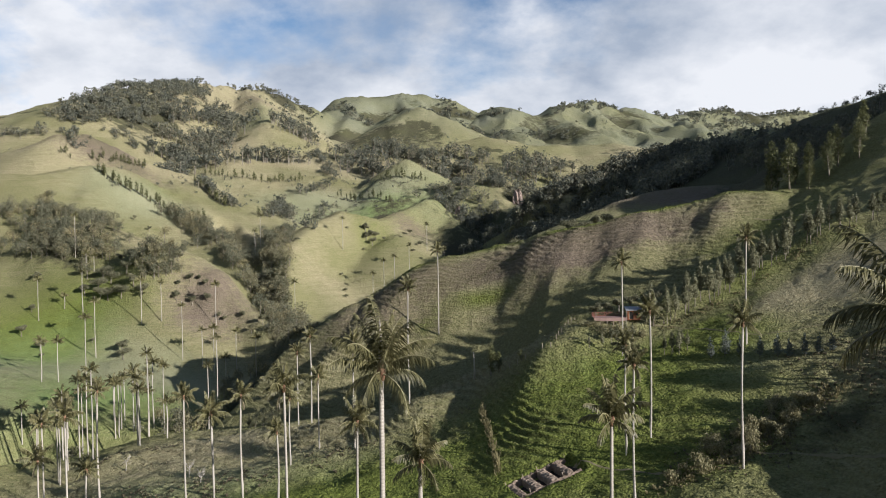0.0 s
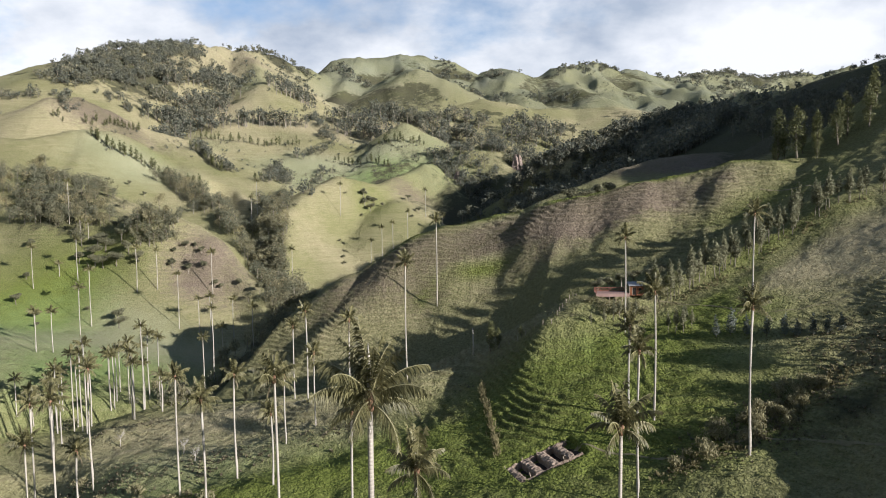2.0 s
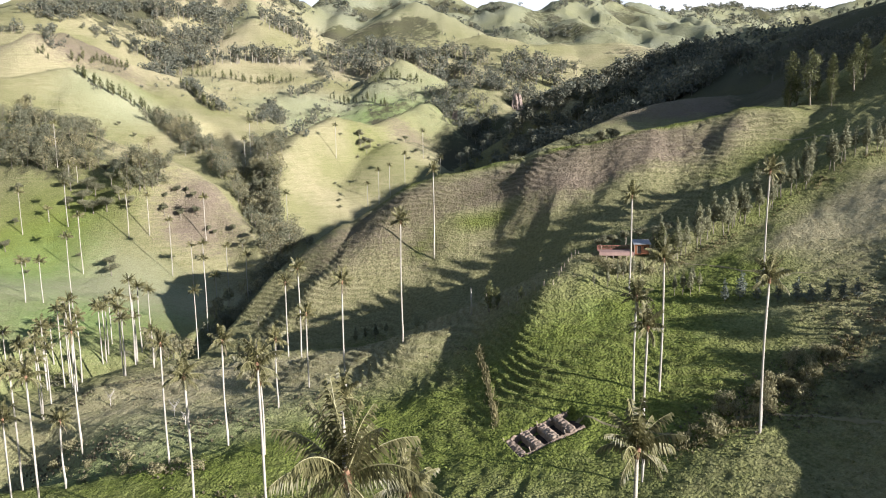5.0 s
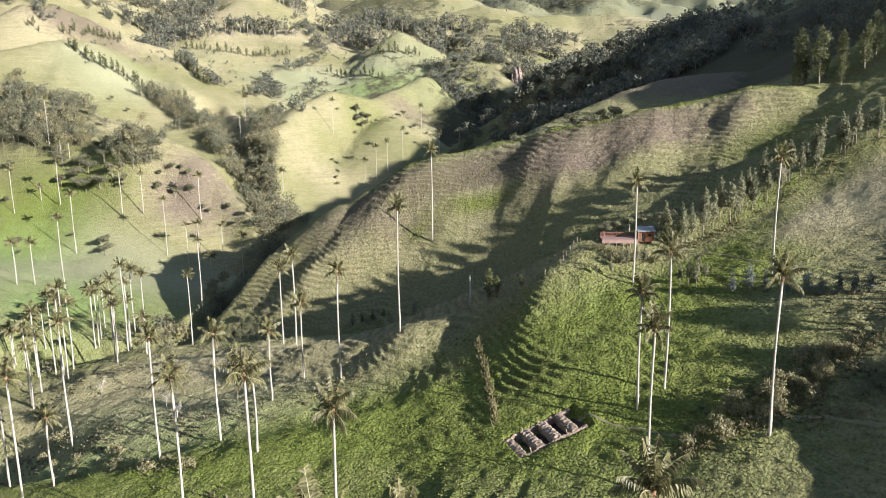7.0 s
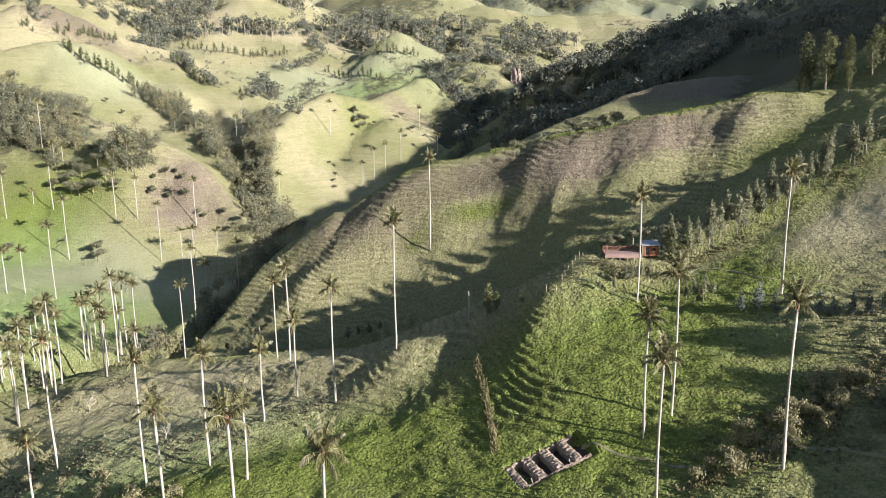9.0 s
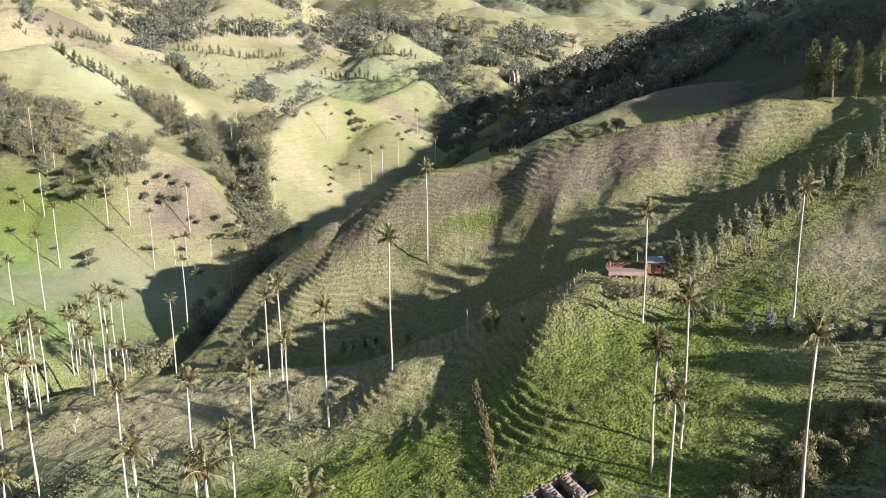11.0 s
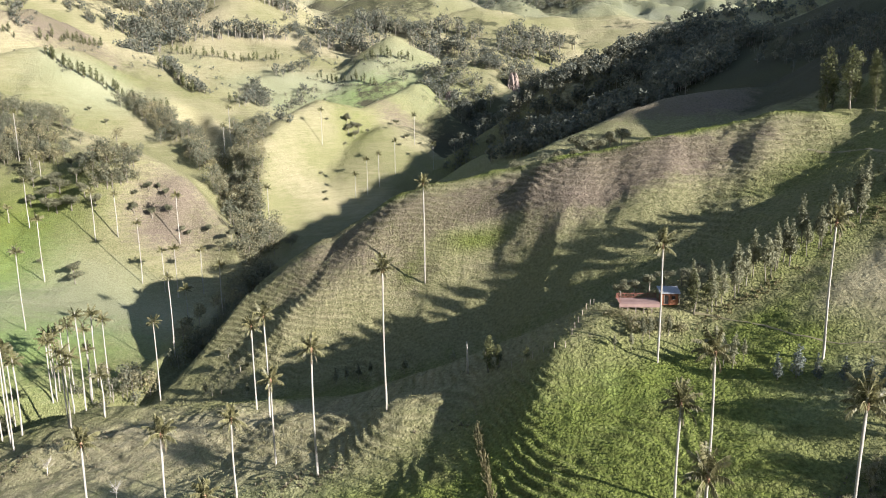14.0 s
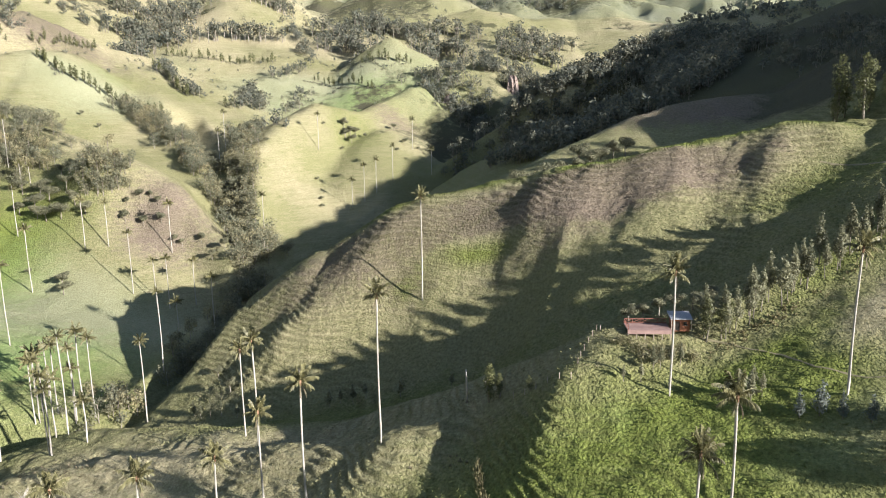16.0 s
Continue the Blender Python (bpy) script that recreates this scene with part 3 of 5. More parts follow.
def ground_height(x, y):
    """The height of the land at x, y."""
    x, y = np.asarray(x, float), np.asarray(y, float)
    near = np.clip((340 - y) / 60, 0, 1) * np.clip((y - 70) / 40, 0, 1) * (1 - 0.6 * blob(x, y, 98, 188, 30, 22))
    h = bare_height(x, y)
    h = h + terraces(x, y, h)[0] + near * (0.16 * fbm(x, y, 2.0, 17, 2) + 0.22 * fbm(x, y, 5.5, 19, 2))
    u, v = pit_frame(x, y)
    inside = np.clip((PIT[3] - np.abs(u)) / 0.5, 0, 1) * np.clip((PIT[4] - np.abs(v)) / 0.5, 0, 1)
    return h - 1.5 * inside


def build_ground():
    a = np.concatenate([np.arange(-180, -36, 4.0), np.arange(-36, -25, 0.25), np.arange(-25, 25, 0.09), np.arange(25, 36.1, 0.25), np.arange(38, 180, 4.0)])
    r = [8.0]
    while r[-1] < 4650:
        q = r[-1]
        r.append(q * (1.045 if q < 150 else 1.0019 if q < 235 else 1.0016 if q < 372 else 1.0036 if q < 430 else 1.0075 if q < 1150 else 1.014))
    r = np.array(r)
    A, R = np.meshgrid(np.radians(a), r)
    x, y = R * np.sin(A), -60 + R * np.cos(A)
    z = ground_height(x, y)
    rows, cols = x.shape
    verts = np.stack([x.ravel(), y.ravel(), z.ravel()], 1)
    verts = np.vstack([verts, [[0.0, -60.0, float(z[0].mean())]]])
    i = np.arange(rows * cols).reshape(rows, cols)
    j = np.roll(i, -1, axis=1)
    quads = np.stack([i[:-1], j[:-1], j[1:], i[1:]], -1).reshape(-1, 4)[:, ::-1]
    hub = len(verts) - 1
    caps = [(hub, int(i[0, k]), int(j[0, k])) for k in range(cols)]
    me = bpy.data.meshes.new("ground")
    nq = len(quads)
    me.vertices.add(len(verts))
    me.vertices.foreach_set("co", verts.ravel())
    loops = np.concatenate([quads.ravel(), np.array([(c[0], c[2], c[1]) for c in caps]).ravel()])
    me.loops.add(len(loops))
    me.loops.foreach_set("vertex_index", loops.astype(np.int32))
    starts = np.concatenate([np.arange(nq) * 4, nq * 4 + np.arange(cols) * 3])
    me.polygons.add(nq + cols)
    me.polygons.foreach_set("loop_start", starts.astype(np.int32))
    me.polygons.foreach_set("use_smooth", np.ones(nq + cols, bool))
    me.update(calc_edges=True)
    x, y = verts[:, 0], verts[:, 1]
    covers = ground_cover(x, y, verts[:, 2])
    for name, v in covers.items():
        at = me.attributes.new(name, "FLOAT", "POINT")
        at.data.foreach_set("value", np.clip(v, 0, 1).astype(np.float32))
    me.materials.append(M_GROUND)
    ob = new("ground", me)
    tagged(ob, "grassy Andean hills with cattle trails, straw and green pasture", "hills", kind="structure")
    return ob


def ground_cover(x, y, z):
    """How straw-dry, lush, heathy, bare and scrubby the land is, and its painted far haze."""
    n1, n2 = fbm(x, y, 60, 21, 4), fbm(x, y, 140, 22, 3)
    far = np.clip((y - 380) / 300, 0, 1)
    dry = 0.30 + 0.30 * n1 + 0.20 * far
    dry += 0.5 * blob(x, y, 45, 290, 70, 22) + 0.75 * blob(x, y, -62, 186, 66, 26) + 0.6 * blob(x, y, -50, 224, 55, 16) + 0.25 * blob(x, y, 98, 188, 28, 16)
    dry += 0.35 * blob(x, y, -110, 350, 60, 60) + 0.10 * blob(x, y, -145, 440, 40, 30) + 0.10 * blob(x, y, -60, 560, 50, 110) - 0.45 * blob(x, y, 30, 150, 35, 25)
    dry += 0.8 * blob(x, y, -335, 728, 90, 50) + 0.7 * blob(x, y, -205, 950, 90, 40) + 0.9 * blob(x, y, -330, 1250, 120, 200)
    dry -= 0.4 * blob(x, y, -10, 145, 30, 20) + 0.4 * blob(x, y, 10, 235, 60, 14) + 0.3 * blob(x, y, 110, 262, 26, 12)
    # Straw tone cut far off, in place of haze and cloud shade.
    dry -= 0.35 * np.clip((y - 1100) / 300, 0, 1)
    lush = 0.22 - 0.12 * far + 0.22 * n2 + 0.62 * blob(x, y, -145, 300, 45, 50) + 0.80 * blob(x, y, -222, 400, 38, 60) + 0.8 * blob(x, y, 15, 278, 13, 3.2, -14) + 0.6 * blob(x, y, -7, 277, 5, 3) + 0.62 * blob(x, y, 32, 148, 32, 24)
    lush += 0.6 * blob(x, y, 66, 176, 16, 9) + 0.6 * blob(x, y, -80, 775, 70, 36) + 0.35 * blob(x, y, -240, 700, 90, 50)
    lush += 0.5 * blob(x, y, -10, 235, 60, 12) + 0.5 * blob(x, y, -50, 145, 70, 30) + 0.35 * blob(x, y, -60, 640, 25, 30)
    lush += 0.32 * blob(x, y, 106, 254, 26, 8) + 0.45 * blob(x, y, 78, 191, 36, 4, 27) + 0.45 * blob(x, y, -15, 158, 24, 10) + 0.5 * blob(x, y, 85, 205, 24, 6, 25) + 0.6 * blob(x, y, 60, 289, 70, 4)
    heath = 0.02 + 0.16 * n1 + 0.80 * blob(x, y, -142, 440, 36, 26) + 0.72 * blob(x, y, 58, 278, 26, 13) + 0.7 * blob(x, y, -30, 685, 30, 20)
    heath += 0.8 * blob(x, y, 110, 362, 50, 18) + 0.85 * blob(x, y, -345, 725, 70, 46) + 0.45 * blob(x, y, -200, 975, 70, 25) + 0.5 * blob(x, y, -330, 1230, 70, 170) + 0.45 * blob(x, y, -30, 297, 34, 14)
    heath += 0.7 * blob(x, y, 10, 288, 60, 17) + 0.42 * blob(x, y, 70, 275, 60, 20) + 0.35 * blob(x, y, 215, 490, 70, 110) + 0.35 * blob(x, y, 5, 186, 28, 7) + 0.5 * blob(x, y, 160, 330, 40, 40)
    lush += 0.10 * blob(x, y, -40, 184, 75, 24) + 0.28 * blob(x, y, 36, 172, 26, 16)
    dry -= 0.3 * blob(x, y, -85, 605, 40, 70)
    dry += 0.55 * blob(x, y, 102, 266, 22, 14) + 0.5 * blob(x, y, 98, 190, 22, 16)
    lush -= 0.30 * blob(x, y, 98, 190, 22, 15) + 0.30 * blob(x, y, 105, 268, 20, 10)
    heath += 0.35 * blob(x, y, 100, 270, 22, 10) + 0.75 * blob(x, y, 128, 370, 40, 14)
    edge = blob(x, y, -8, 307, 20, 3.5) + blob(x, y, 24, 303, 16, 3.5, -18) + blob(x, y, 52, 291, 16, 3.5, -14) + blob(x, y, 84, 287, 18, 3.5) + blob(x, y, 112, 281, 14, 3.5, -20)
    heath -= 1.0 * blob(x, y, 15, 278, 15, 4.5, -14)
    lush, heath = lush + 0.7 * edge, heath - 0.8 * edge
    soil = 0.60 * blob(x, y, 19.2, 140.6, 9, 4.5, 20) + 0.35 * blob(x, y, 66, 131, 9, 5)
    hollow = np.clip((np.abs(fbm(x, y, 190, 8, 4)) - 0.42) / 0.3, 0, 1) * np.clip((y - 950) / 300, 0, 1)
    dell = np.clip((np.abs(fbm(x, y, 70, 5, 4)) - 0.55) / 0.3, 0, 1) * np.clip((y - 600) / 200, 0, 1) * np.clip((1300 - y) / 200, 0, 1)
    # The blob at (100, 1450) paints cloud shade in scrub colour.
    scrub = 0.22 * blob(x, y, 100, 1450, 220, 200) + 0.16 * n1 + 0.18 * n2 + 0.55 * hollow + 0.35 * dell
    # The first term darkens all far land for haze and cloud shade.
    scrub += 0.10 * np.clip((y - 1150) / 300, 0, 1) + 0.55 * blob(x, y, 150, 600, 90, 60, -12) + 0.75 * blob(x, y, -430, 985, 80, 90) + 0.6 * blob(x, y, 40, 700, 60, 70)
    scrub += 0.7 * blob(x, y, -300, 1470, 60, 90) + 0.45 * blob(x, y, 30, 1780, 90, 60) + 0.5 * blob(x, y, 1200, 2750, 420, 250)
    scrub += 0.5 * blob(x, y, 250, 1500, 120, 60) + 0.45 * blob(x, y, 330, 380, 120, 120) + 0.45 * blob(x, y, -235, 490, 50, 40)
    scrub += 0.5 * blob(x, y, -110, 470, 26, 60, 8) + 0.5 * blob(x, y, -60, 1050, 140, 30) + 0.3 * blob(x, y, 440, 2040, 80, 40)
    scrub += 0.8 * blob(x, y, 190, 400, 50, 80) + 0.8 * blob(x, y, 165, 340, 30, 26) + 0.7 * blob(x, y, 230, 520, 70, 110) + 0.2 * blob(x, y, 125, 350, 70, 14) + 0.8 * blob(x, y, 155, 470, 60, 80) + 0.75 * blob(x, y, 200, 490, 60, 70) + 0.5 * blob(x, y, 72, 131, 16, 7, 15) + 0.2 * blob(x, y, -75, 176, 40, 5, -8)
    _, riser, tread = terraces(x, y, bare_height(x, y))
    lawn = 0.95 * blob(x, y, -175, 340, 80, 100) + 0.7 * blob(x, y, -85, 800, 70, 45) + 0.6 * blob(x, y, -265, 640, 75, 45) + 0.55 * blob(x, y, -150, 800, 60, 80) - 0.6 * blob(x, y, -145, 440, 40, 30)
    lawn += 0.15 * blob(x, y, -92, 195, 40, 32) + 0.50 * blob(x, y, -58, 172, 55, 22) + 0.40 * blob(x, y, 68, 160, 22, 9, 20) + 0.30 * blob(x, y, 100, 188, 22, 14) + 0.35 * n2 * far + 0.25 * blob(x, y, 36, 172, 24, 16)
    # The last value greys the land as haze, growing from y 1150.
    return {"lawn": lawn, "riser": riser, "tread": tread, "dry": dry, "lush": lush, "heath": heath, "soil": soil, "scrub": scrub, "haze_grey": np.clip((y - 1150) / 350, 0, 1) * (0.6 + 0.25 * n1) * (1 - 0.9 * blob(x, y, -330, 1280, 110, 220))}


ground = build_ground()

# ---------------------------------------------------------------- makers


def part(name, data, material, parent, label="", m=None):
    """Links mesh data (or a bmesh) as one object under a thing or a part."""
    if isinstance(data, bmesh.types.BMesh):
        me = bpy.data.meshes.new(name)
        data.to_mesh(me)
        data.free()
        data = me
    if material and not data.materials:
        data.materials.append(material)
    ob = new(name, data)
    ob.parent = parent
    if m is not None:
        ob.matrix_basis = m
    return tagged(ob, label)


def thing(name, x, y, z, label, category, group="", turn=0.0, kind=""):
    ob = new(name)
    ob.empty_display_size = 0.3
    ob.matrix_basis = pose(x, y, z, 0, 0, turn)
    return tagged(ob, label, category, group, kind)


def mesh_of(name, verts, faces, material, smooth=False):
    me = bpy.data.meshes.new(name)
    me.from_pydata([tuple(v) for v in verts], [], [tuple(f) for f in faces])
    if smooth:
        me.polygons.foreach_set("use_smooth", [True] * len(me.polygons))
    me.materials.append(material)
    me.update()
    return me


def ground_at(x, y):
    return float(ground_height(np.array([x]), np.array([y]))[0])


def tube(points, radii, sides=8, cap=True):
    """Rings along a line of points."""
    verts, faces = [], []
    pts = [Vector(p) for p in points]
    for k, p in enumerate(pts):
        d = (pts[min(k + 1, len(pts) - 1)] - pts[max(k - 1, 0)]).normalized()
        u = d.orthogonal().normalized()
        w = d.cross(u)
        for i in range(sides):
            a = 2 * math.pi * i / sides
            verts.append(p + (u * math.cos(a) + w * math.sin(a)) * radii[k])
    for k in range(len(pts) - 1):
        for i in range(sides):
            j = (i + 1) % sides
            faces.append((k * sides + i, k * sides + j, (k + 1) * sides + j, (k + 1) * sides + i))
    if cap:
        faces.append(tuple(range(sides))[::-1])
        faces.append(tuple((len(pts) - 1) * sides + i for i in range(sides)))
    return verts, faces


def join(*pairs):
    verts, faces = [], []
    for v, f in pairs:
        o = len(verts)
        verts += list(v)
        faces += [tuple(i + o for i in q) for q in f]
    return verts, faces


def leaf_cloud(rng, blobs, count, size, shell=0.55):
    """Small bent leaf clumps through a set of lumps (x, y, z, rx, ry, rz)."""
    vol = np.array([b[3] * b[4] * b[5] for b in blobs]) ** 0.75
    pick = rng.choice(len(blobs), count, p=vol / vol.sum())
    b = np.array(blobs)[pick]
    d = rng.normal(size=(count, 3))
    d /= np.linalg.norm(d, axis=1)[:, None]
    rad = shell + (1.08 - shell) * rng.random(count) ** 0.6
    c = b[:, :3] + d * b[:, 3:] * rad[:, None]
    nrm = d + 0.5 * rng.normal(size=(count, 3))
    nrm /= np.linalg.norm(nrm, axis=1)[:, None]
    u = np.cross(nrm, rng.normal(size=(count, 3)))
    u /= np.linalg.norm(u, axis=1)[:, None]
    w = np.cross(nrm, u)
    s = size * (0.6 + 0.8 * rng.random(count))[:, None]
    bend = nrm * s * 0.35
    v = np.stack([c - u * s, c - w * s * 0.7 + bend, c + u * s, c + w * s * 0.7 + bend * 0.6], 1).reshape(-1, 3)
    f = np.arange(count * 4).reshape(-1, 4)
    return v, f


def fast_mesh(name, verts, quads, material):
    me = bpy.data.meshes.new(name)
    verts, quads = np.asarray(verts, float), np.asarray(quads, np.int32)
    me.vertices.add(len(verts))
    me.vertices.foreach_set("co", verts.ravel())
    me.loops.add(quads.size)
    me.loops.foreach_set("vertex_index", quads.ravel())
    me.polygons.add(len(quads))
    me.polygons.foreach_set("loop_start", np.arange(len(quads), dtype=np.int32) * quads.shape[1])
    me.update(calc_edges=True)
    me.materials.append(material)
    return me


# ---------------------------------------------------------------- palms


def frond_mesh(rise, length, leaflets, seed, material, width=0.62, droop=85):
    """One feather leaf that leaves the crown at an angle, arches over and hangs its leaflets."""
    rng = random.Random(seed)
    n = 12
    pts, dirs = [Vector((0, 0, 0))], []
    ang = rise
    for k in range(n):
        ang -= droop / n * (0.5 + 1.1 * k / n)
        d = Vector((math.cos(radians(ang)), 0.05 * math.sin(seed + k * 0.4), math.sin(radians(ang))))
        dirs.append(d)
        pts.append(pts[-1] + d * length / n)
    dirs.append(dirs[-1])
    verts, faces = tube(pts, [0.055 - 0.045 * k / n for k in range(n + 1)], 4, False)
    for i in range(leaflets):
        t = 0.10 + 0.90 * (i + 0.5) / leaflets
        k = min(int(t * n), n - 1)
        p = pts[k].lerp(pts[k + 1], t * n - k)
        d = dirs[k]
        ll = width * (0.35 + 1.1 * math.sin(math.pi * min(1, 0.12 + t * 0.88)) ** 0.7) * rng.uniform(0.8, 1.15)
        for side in (-1, 1):
            out = (Vector((0, side, 0)) * rng.uniform(0.35, 0.75) + d * rng.uniform(0.35, 0.8) + Vector((0, 0, rng.uniform(-0.95, -0.30)))).normalized()
            tip = p + out * ll + Vector((0, 0, -0.35 * ll))
            mid = p + out * ll * 0.55
            wd = d * ((0.82 if leaflets < 40 else 0.76) * length / leaflets)
            o = len(verts)
            verts += [p - wd * 0.5, p + wd * 0.5, mid + wd * 0.6, tip, mid - wd * 0.5]
            faces += [(o, o + 1, o + 2, o + 4), (o + 4, o + 2, o + 3)]
    me = mesh_of("frond", verts, faces, material)
    me.materials.append(M_RIB)
    for k in range(n * 4):
        me.polygons[k].material_index = 1
    return me


RISES = (86, 78, 69, 57, 45, 30, 14, -4)
DROOPS = (16, 30, 46, 60, 72, 78, 74, 64)
FRONDS = [frond_mesh(r, 4.2 if r > 30 else 3.7, 44, i, M_FROND, 0.70, w) for i, (r, w) in enumerate(zip(RISES, DROOPS))]
MID_FRONDS = [frond_mesh(r, 3.9 if r > 30 else 3.5, 22, i + 50, M_FROND, 0.66, w) for i, (r, w) in enumerate(zip(RISES, DROOPS))]
PLAIN_FRONDS = [frond_mesh(r, 3.5 if r > 30 else 3.2, 12, i + 20, M_FROND, 0.58, w) for i, (r, w) in enumerate(zip(RISES, DROOPS))]
DEAD_FRONDS = [frond_mesh(-48, 3.0, 16, 41, M_DEAD, 0.45, 50), frond_mesh(-60, 2.6, 16, 42, M_DEAD, 0.4, 35)]


def trunk_mesh(seed):
    rng = random.Random(seed)
    bx, by = rng.uniform(-0.25, 0.25), rng.uniform(-0.25, 0.25)
    n = 14
    pts = [(bx * math.sin(math.pi * k / n), by * math.sin(math.pi * k / n), k / n) for k in range(n + 1)]
    rad = [0.24 if k == 0 else 0.205 - 0.05 * k / n for k in range(n + 1)]
    v, f = tube([Vector(p) for p in pts], rad, 10)
    return mesh_of("trunk", v, f, M_WAX, True)


TRUNKS = [trunk_mesh(s) for s in range(4)]


def sheath_mesh():
    v, f = tube([(0, 0, -0.55), (0, 0, -0.3), (0, 0, 0.15), (0, 0, 0.6), (0, 0, 1.0)], [0.16, 0.25, 0.27, 0.2, 0.08], 10)
    return mesh_of("crown_base", v, f, M_SHEATH, True)


SHEATH = sheath_mesh()


def crown_mesh(seed):
    """A whole far crown in one piece."""
    rng = random.Random(seed)
    out = ([], [])
    for k in range(15):
        me = PLAIN_FRONDS[(0, 1, 2, 3, 3, 4, 4, 5, 5, 6, 6, 7, 4, 5, 2)[k]]
        m = Matrix.Rotation(k * 2.4 + rng.uniform(-0.3, 0.3), 4, "Z") @ Matrix.Scale(rng.uniform(0.85, 1.1), 4)
        out = join(out, ([m @ v.co for v in me.vertices], [tuple(p.vertices) for p in me.polygons]))
    return mesh_of("crown", out[0], out[1], M_FROND)


CROWNS = [crown_mesh(s) for s in range(4)]
palm_count = 0


def palm(x, y, h, group, full=True, size=1.0, lean=0.0, label=""):
    """A wax palm: a ringed white trunk with a crown of feather leaves."""
    global palm_count
    palm_count += 1
    rng = random.Random(palm_count * 7 + 1)
    z = ground_at(x, y) - 0.15
    t = thing("wax_palm", x, y, z, label or "tall wax palm, pale ringed trunk and feathery crown, on pasture", "palm", group, rng.uniform(0, 360))
    if lean:
        t.matrix_basis = t.matrix_basis @ pose(0, 0, 0, lean)
    k = rng.randrange(4)
    part("trunk", TRUNKS[k], M_WAX, t, "pale waxy trunk with dark rings", Matrix.Diagonal((size, size, h + 0.15, 1)))
    top = Matrix.Translation((0, 0, h + 0.15)) @ Matrix.Scale(size, 4)
    if not full:
        part("crown", CROWNS[k], M_FROND, t, "", top @ Matrix.Scale(rng.uniform(0.85, 1.1), 4))
        return t
    base = part("crown_base", SHEATH, M_SHEATH, t, "reddish brown leaf bases", top)
    meshes = FRONDS if y < 60 else MID_FRONDS if y < 150 else PLAIN_FRONDS
    n = 21 if y < 60 else 19
    for i in range(n):
        q = (i * 8 / n)
        me = meshes[min(7, max(0, int(q + rng.uniform(-0.6, 0.6))))]
        part("frond", me, None, base, "", Matrix.Translation((0, 0, 0.35 - 0.02 * i)) @ pose(0, 0, 0, rng.uniform(-9, 9), 0, i * 137.5 + rng.uniform(-14, 14)) @ Matrix.Scale(rng.uniform(0.82, 1.12), 4))
    for i in range(rng.randrange(0, 3)):
        part("dead_frond", DEAD_FRONDS[i % 2], M_DEAD, base, "withered brown frond", pose(0, 0, -0.1, 0, 0, rng.uniform(0, 360)))
    return t

# ---------------------------------------------------------------- the palms
for px, py, ph in [
    (-45.2, 222.3, 22.0), (-38.8, 209.2, 25.7), (-32.9, 187.9, 18.7), (-22.4, 177.9, 25.9), (-9.4, 190.7, 30.5), (-37.6, 174.7, 16.2), (-45.5, 161.2, 22.9)]:
    palm(px, py, ph, "palms on the near spur", True)
for px, py, ph in [
    (-2.1, 272.1, 31.7), (43.8, 178.7, 22.8), (35.0, 140.0, 21.0), (40.7, 143.7, 24.9), (70.3, 168.7, 24.7), (51.7, 125.5, 25.1)]:
    palm(px, py, ph, "palms on the right slopes", True)
for px, py, ph in [
    (-105.1, 270.2, 25.7), (-86.2, 263.2, 25.7), (-95.1, 302.0, 29.6), (-104.6, 345.8, 15.7), (-132.3, 395.8, 20.9), (-125.6, 394.5, 24.4), (-115.5, 402.5, 22.2), (-92.2, 354.8, 22.8)]:
    palm(px, py, ph, "palms by the river", False)
for px, py, ph in [
    (-188.1, 391.2, 30.5), (-155.8, 315.0, 30.5), (-213.4, 429.4, 24.6), (-234.8, 420.5, 24.0), (-165.0, 424.0, 22.8), (-174.9, 419.5, 25.6), (-143.8, 397.9, 29.9), (-134.9, 429.7, 26.0), (-120.6, 269.0, 18.8), (-98.1, 230.3, 21.4), (-100.9, 245.4, 28.5), (-121.7, 229.8, 20.6), (-111.1, 206.9, 21.8), (-117.5, 231.8, 25.0), (-108.3, 221.5, 27.9), (-136.8, 261.9, 13.8), (-127.4, 278.2, 14.8), (-124.2, 280.0, 16.9), (-110.1, 267.5, 24.3), (-123.3, 232.1, 17.7), (-112.4, 232.6, 21.0), (-168.7, 316.1, 17.8), (-226.5, 433.6, 8.0), (-172.7, 310.1, 17.2)]:
    palm(px, py, ph, "palms in the valley pasture", False)
for px, py, ph in [
    (-150.4, 256.6, 13.1), (-145.3, 256.3, 13.8), (-111.5, 212.8, 16.7), (-112.9, 228.0, 24.8), (-110.1, 205.6, 17.1), (-120.1, 265.7, 19.9), (-97.3, 229.6, 17.9), (-110.0, 268.2, 17.0), (-90.7, 235.2, 11.9), (-130.1, 258.7, 24.6), (-121.1, 265.2, 19.9), (-103.5, 244.1, 17.2), (-116.0, 269.2, 22.3), (-110.8, 275.0, 24.9), (-145.0, 257.2, 11.3)]:
    palm(px, py, ph, "palms by the river", False)
for px, py, ph in [
    (-98.9, 483.2, 20.7), (-52.9, 546.4, 18.2), (-45.3, 553.1, 24.4), (-37.5, 561.7, 22.6), (-27.1, 580.1, 23.3), (-13.9, 636.4, 23.0), (-82.8, 601.7, 25.9), (0.8, 596.3, 18.3)]:
    palm(px, py, ph, "palms on the far hills", False)
for px, py, ph in [
    (-241.5, 477.7, 27.8), (-228.5, 465.2, 11.7), (-223.7, 465.8, 10.1), (-145.5, 563.2, 22.3), (-143.5, 573.2, 26.7)]:
    palm(px, py, ph, "palms in the woods", False)
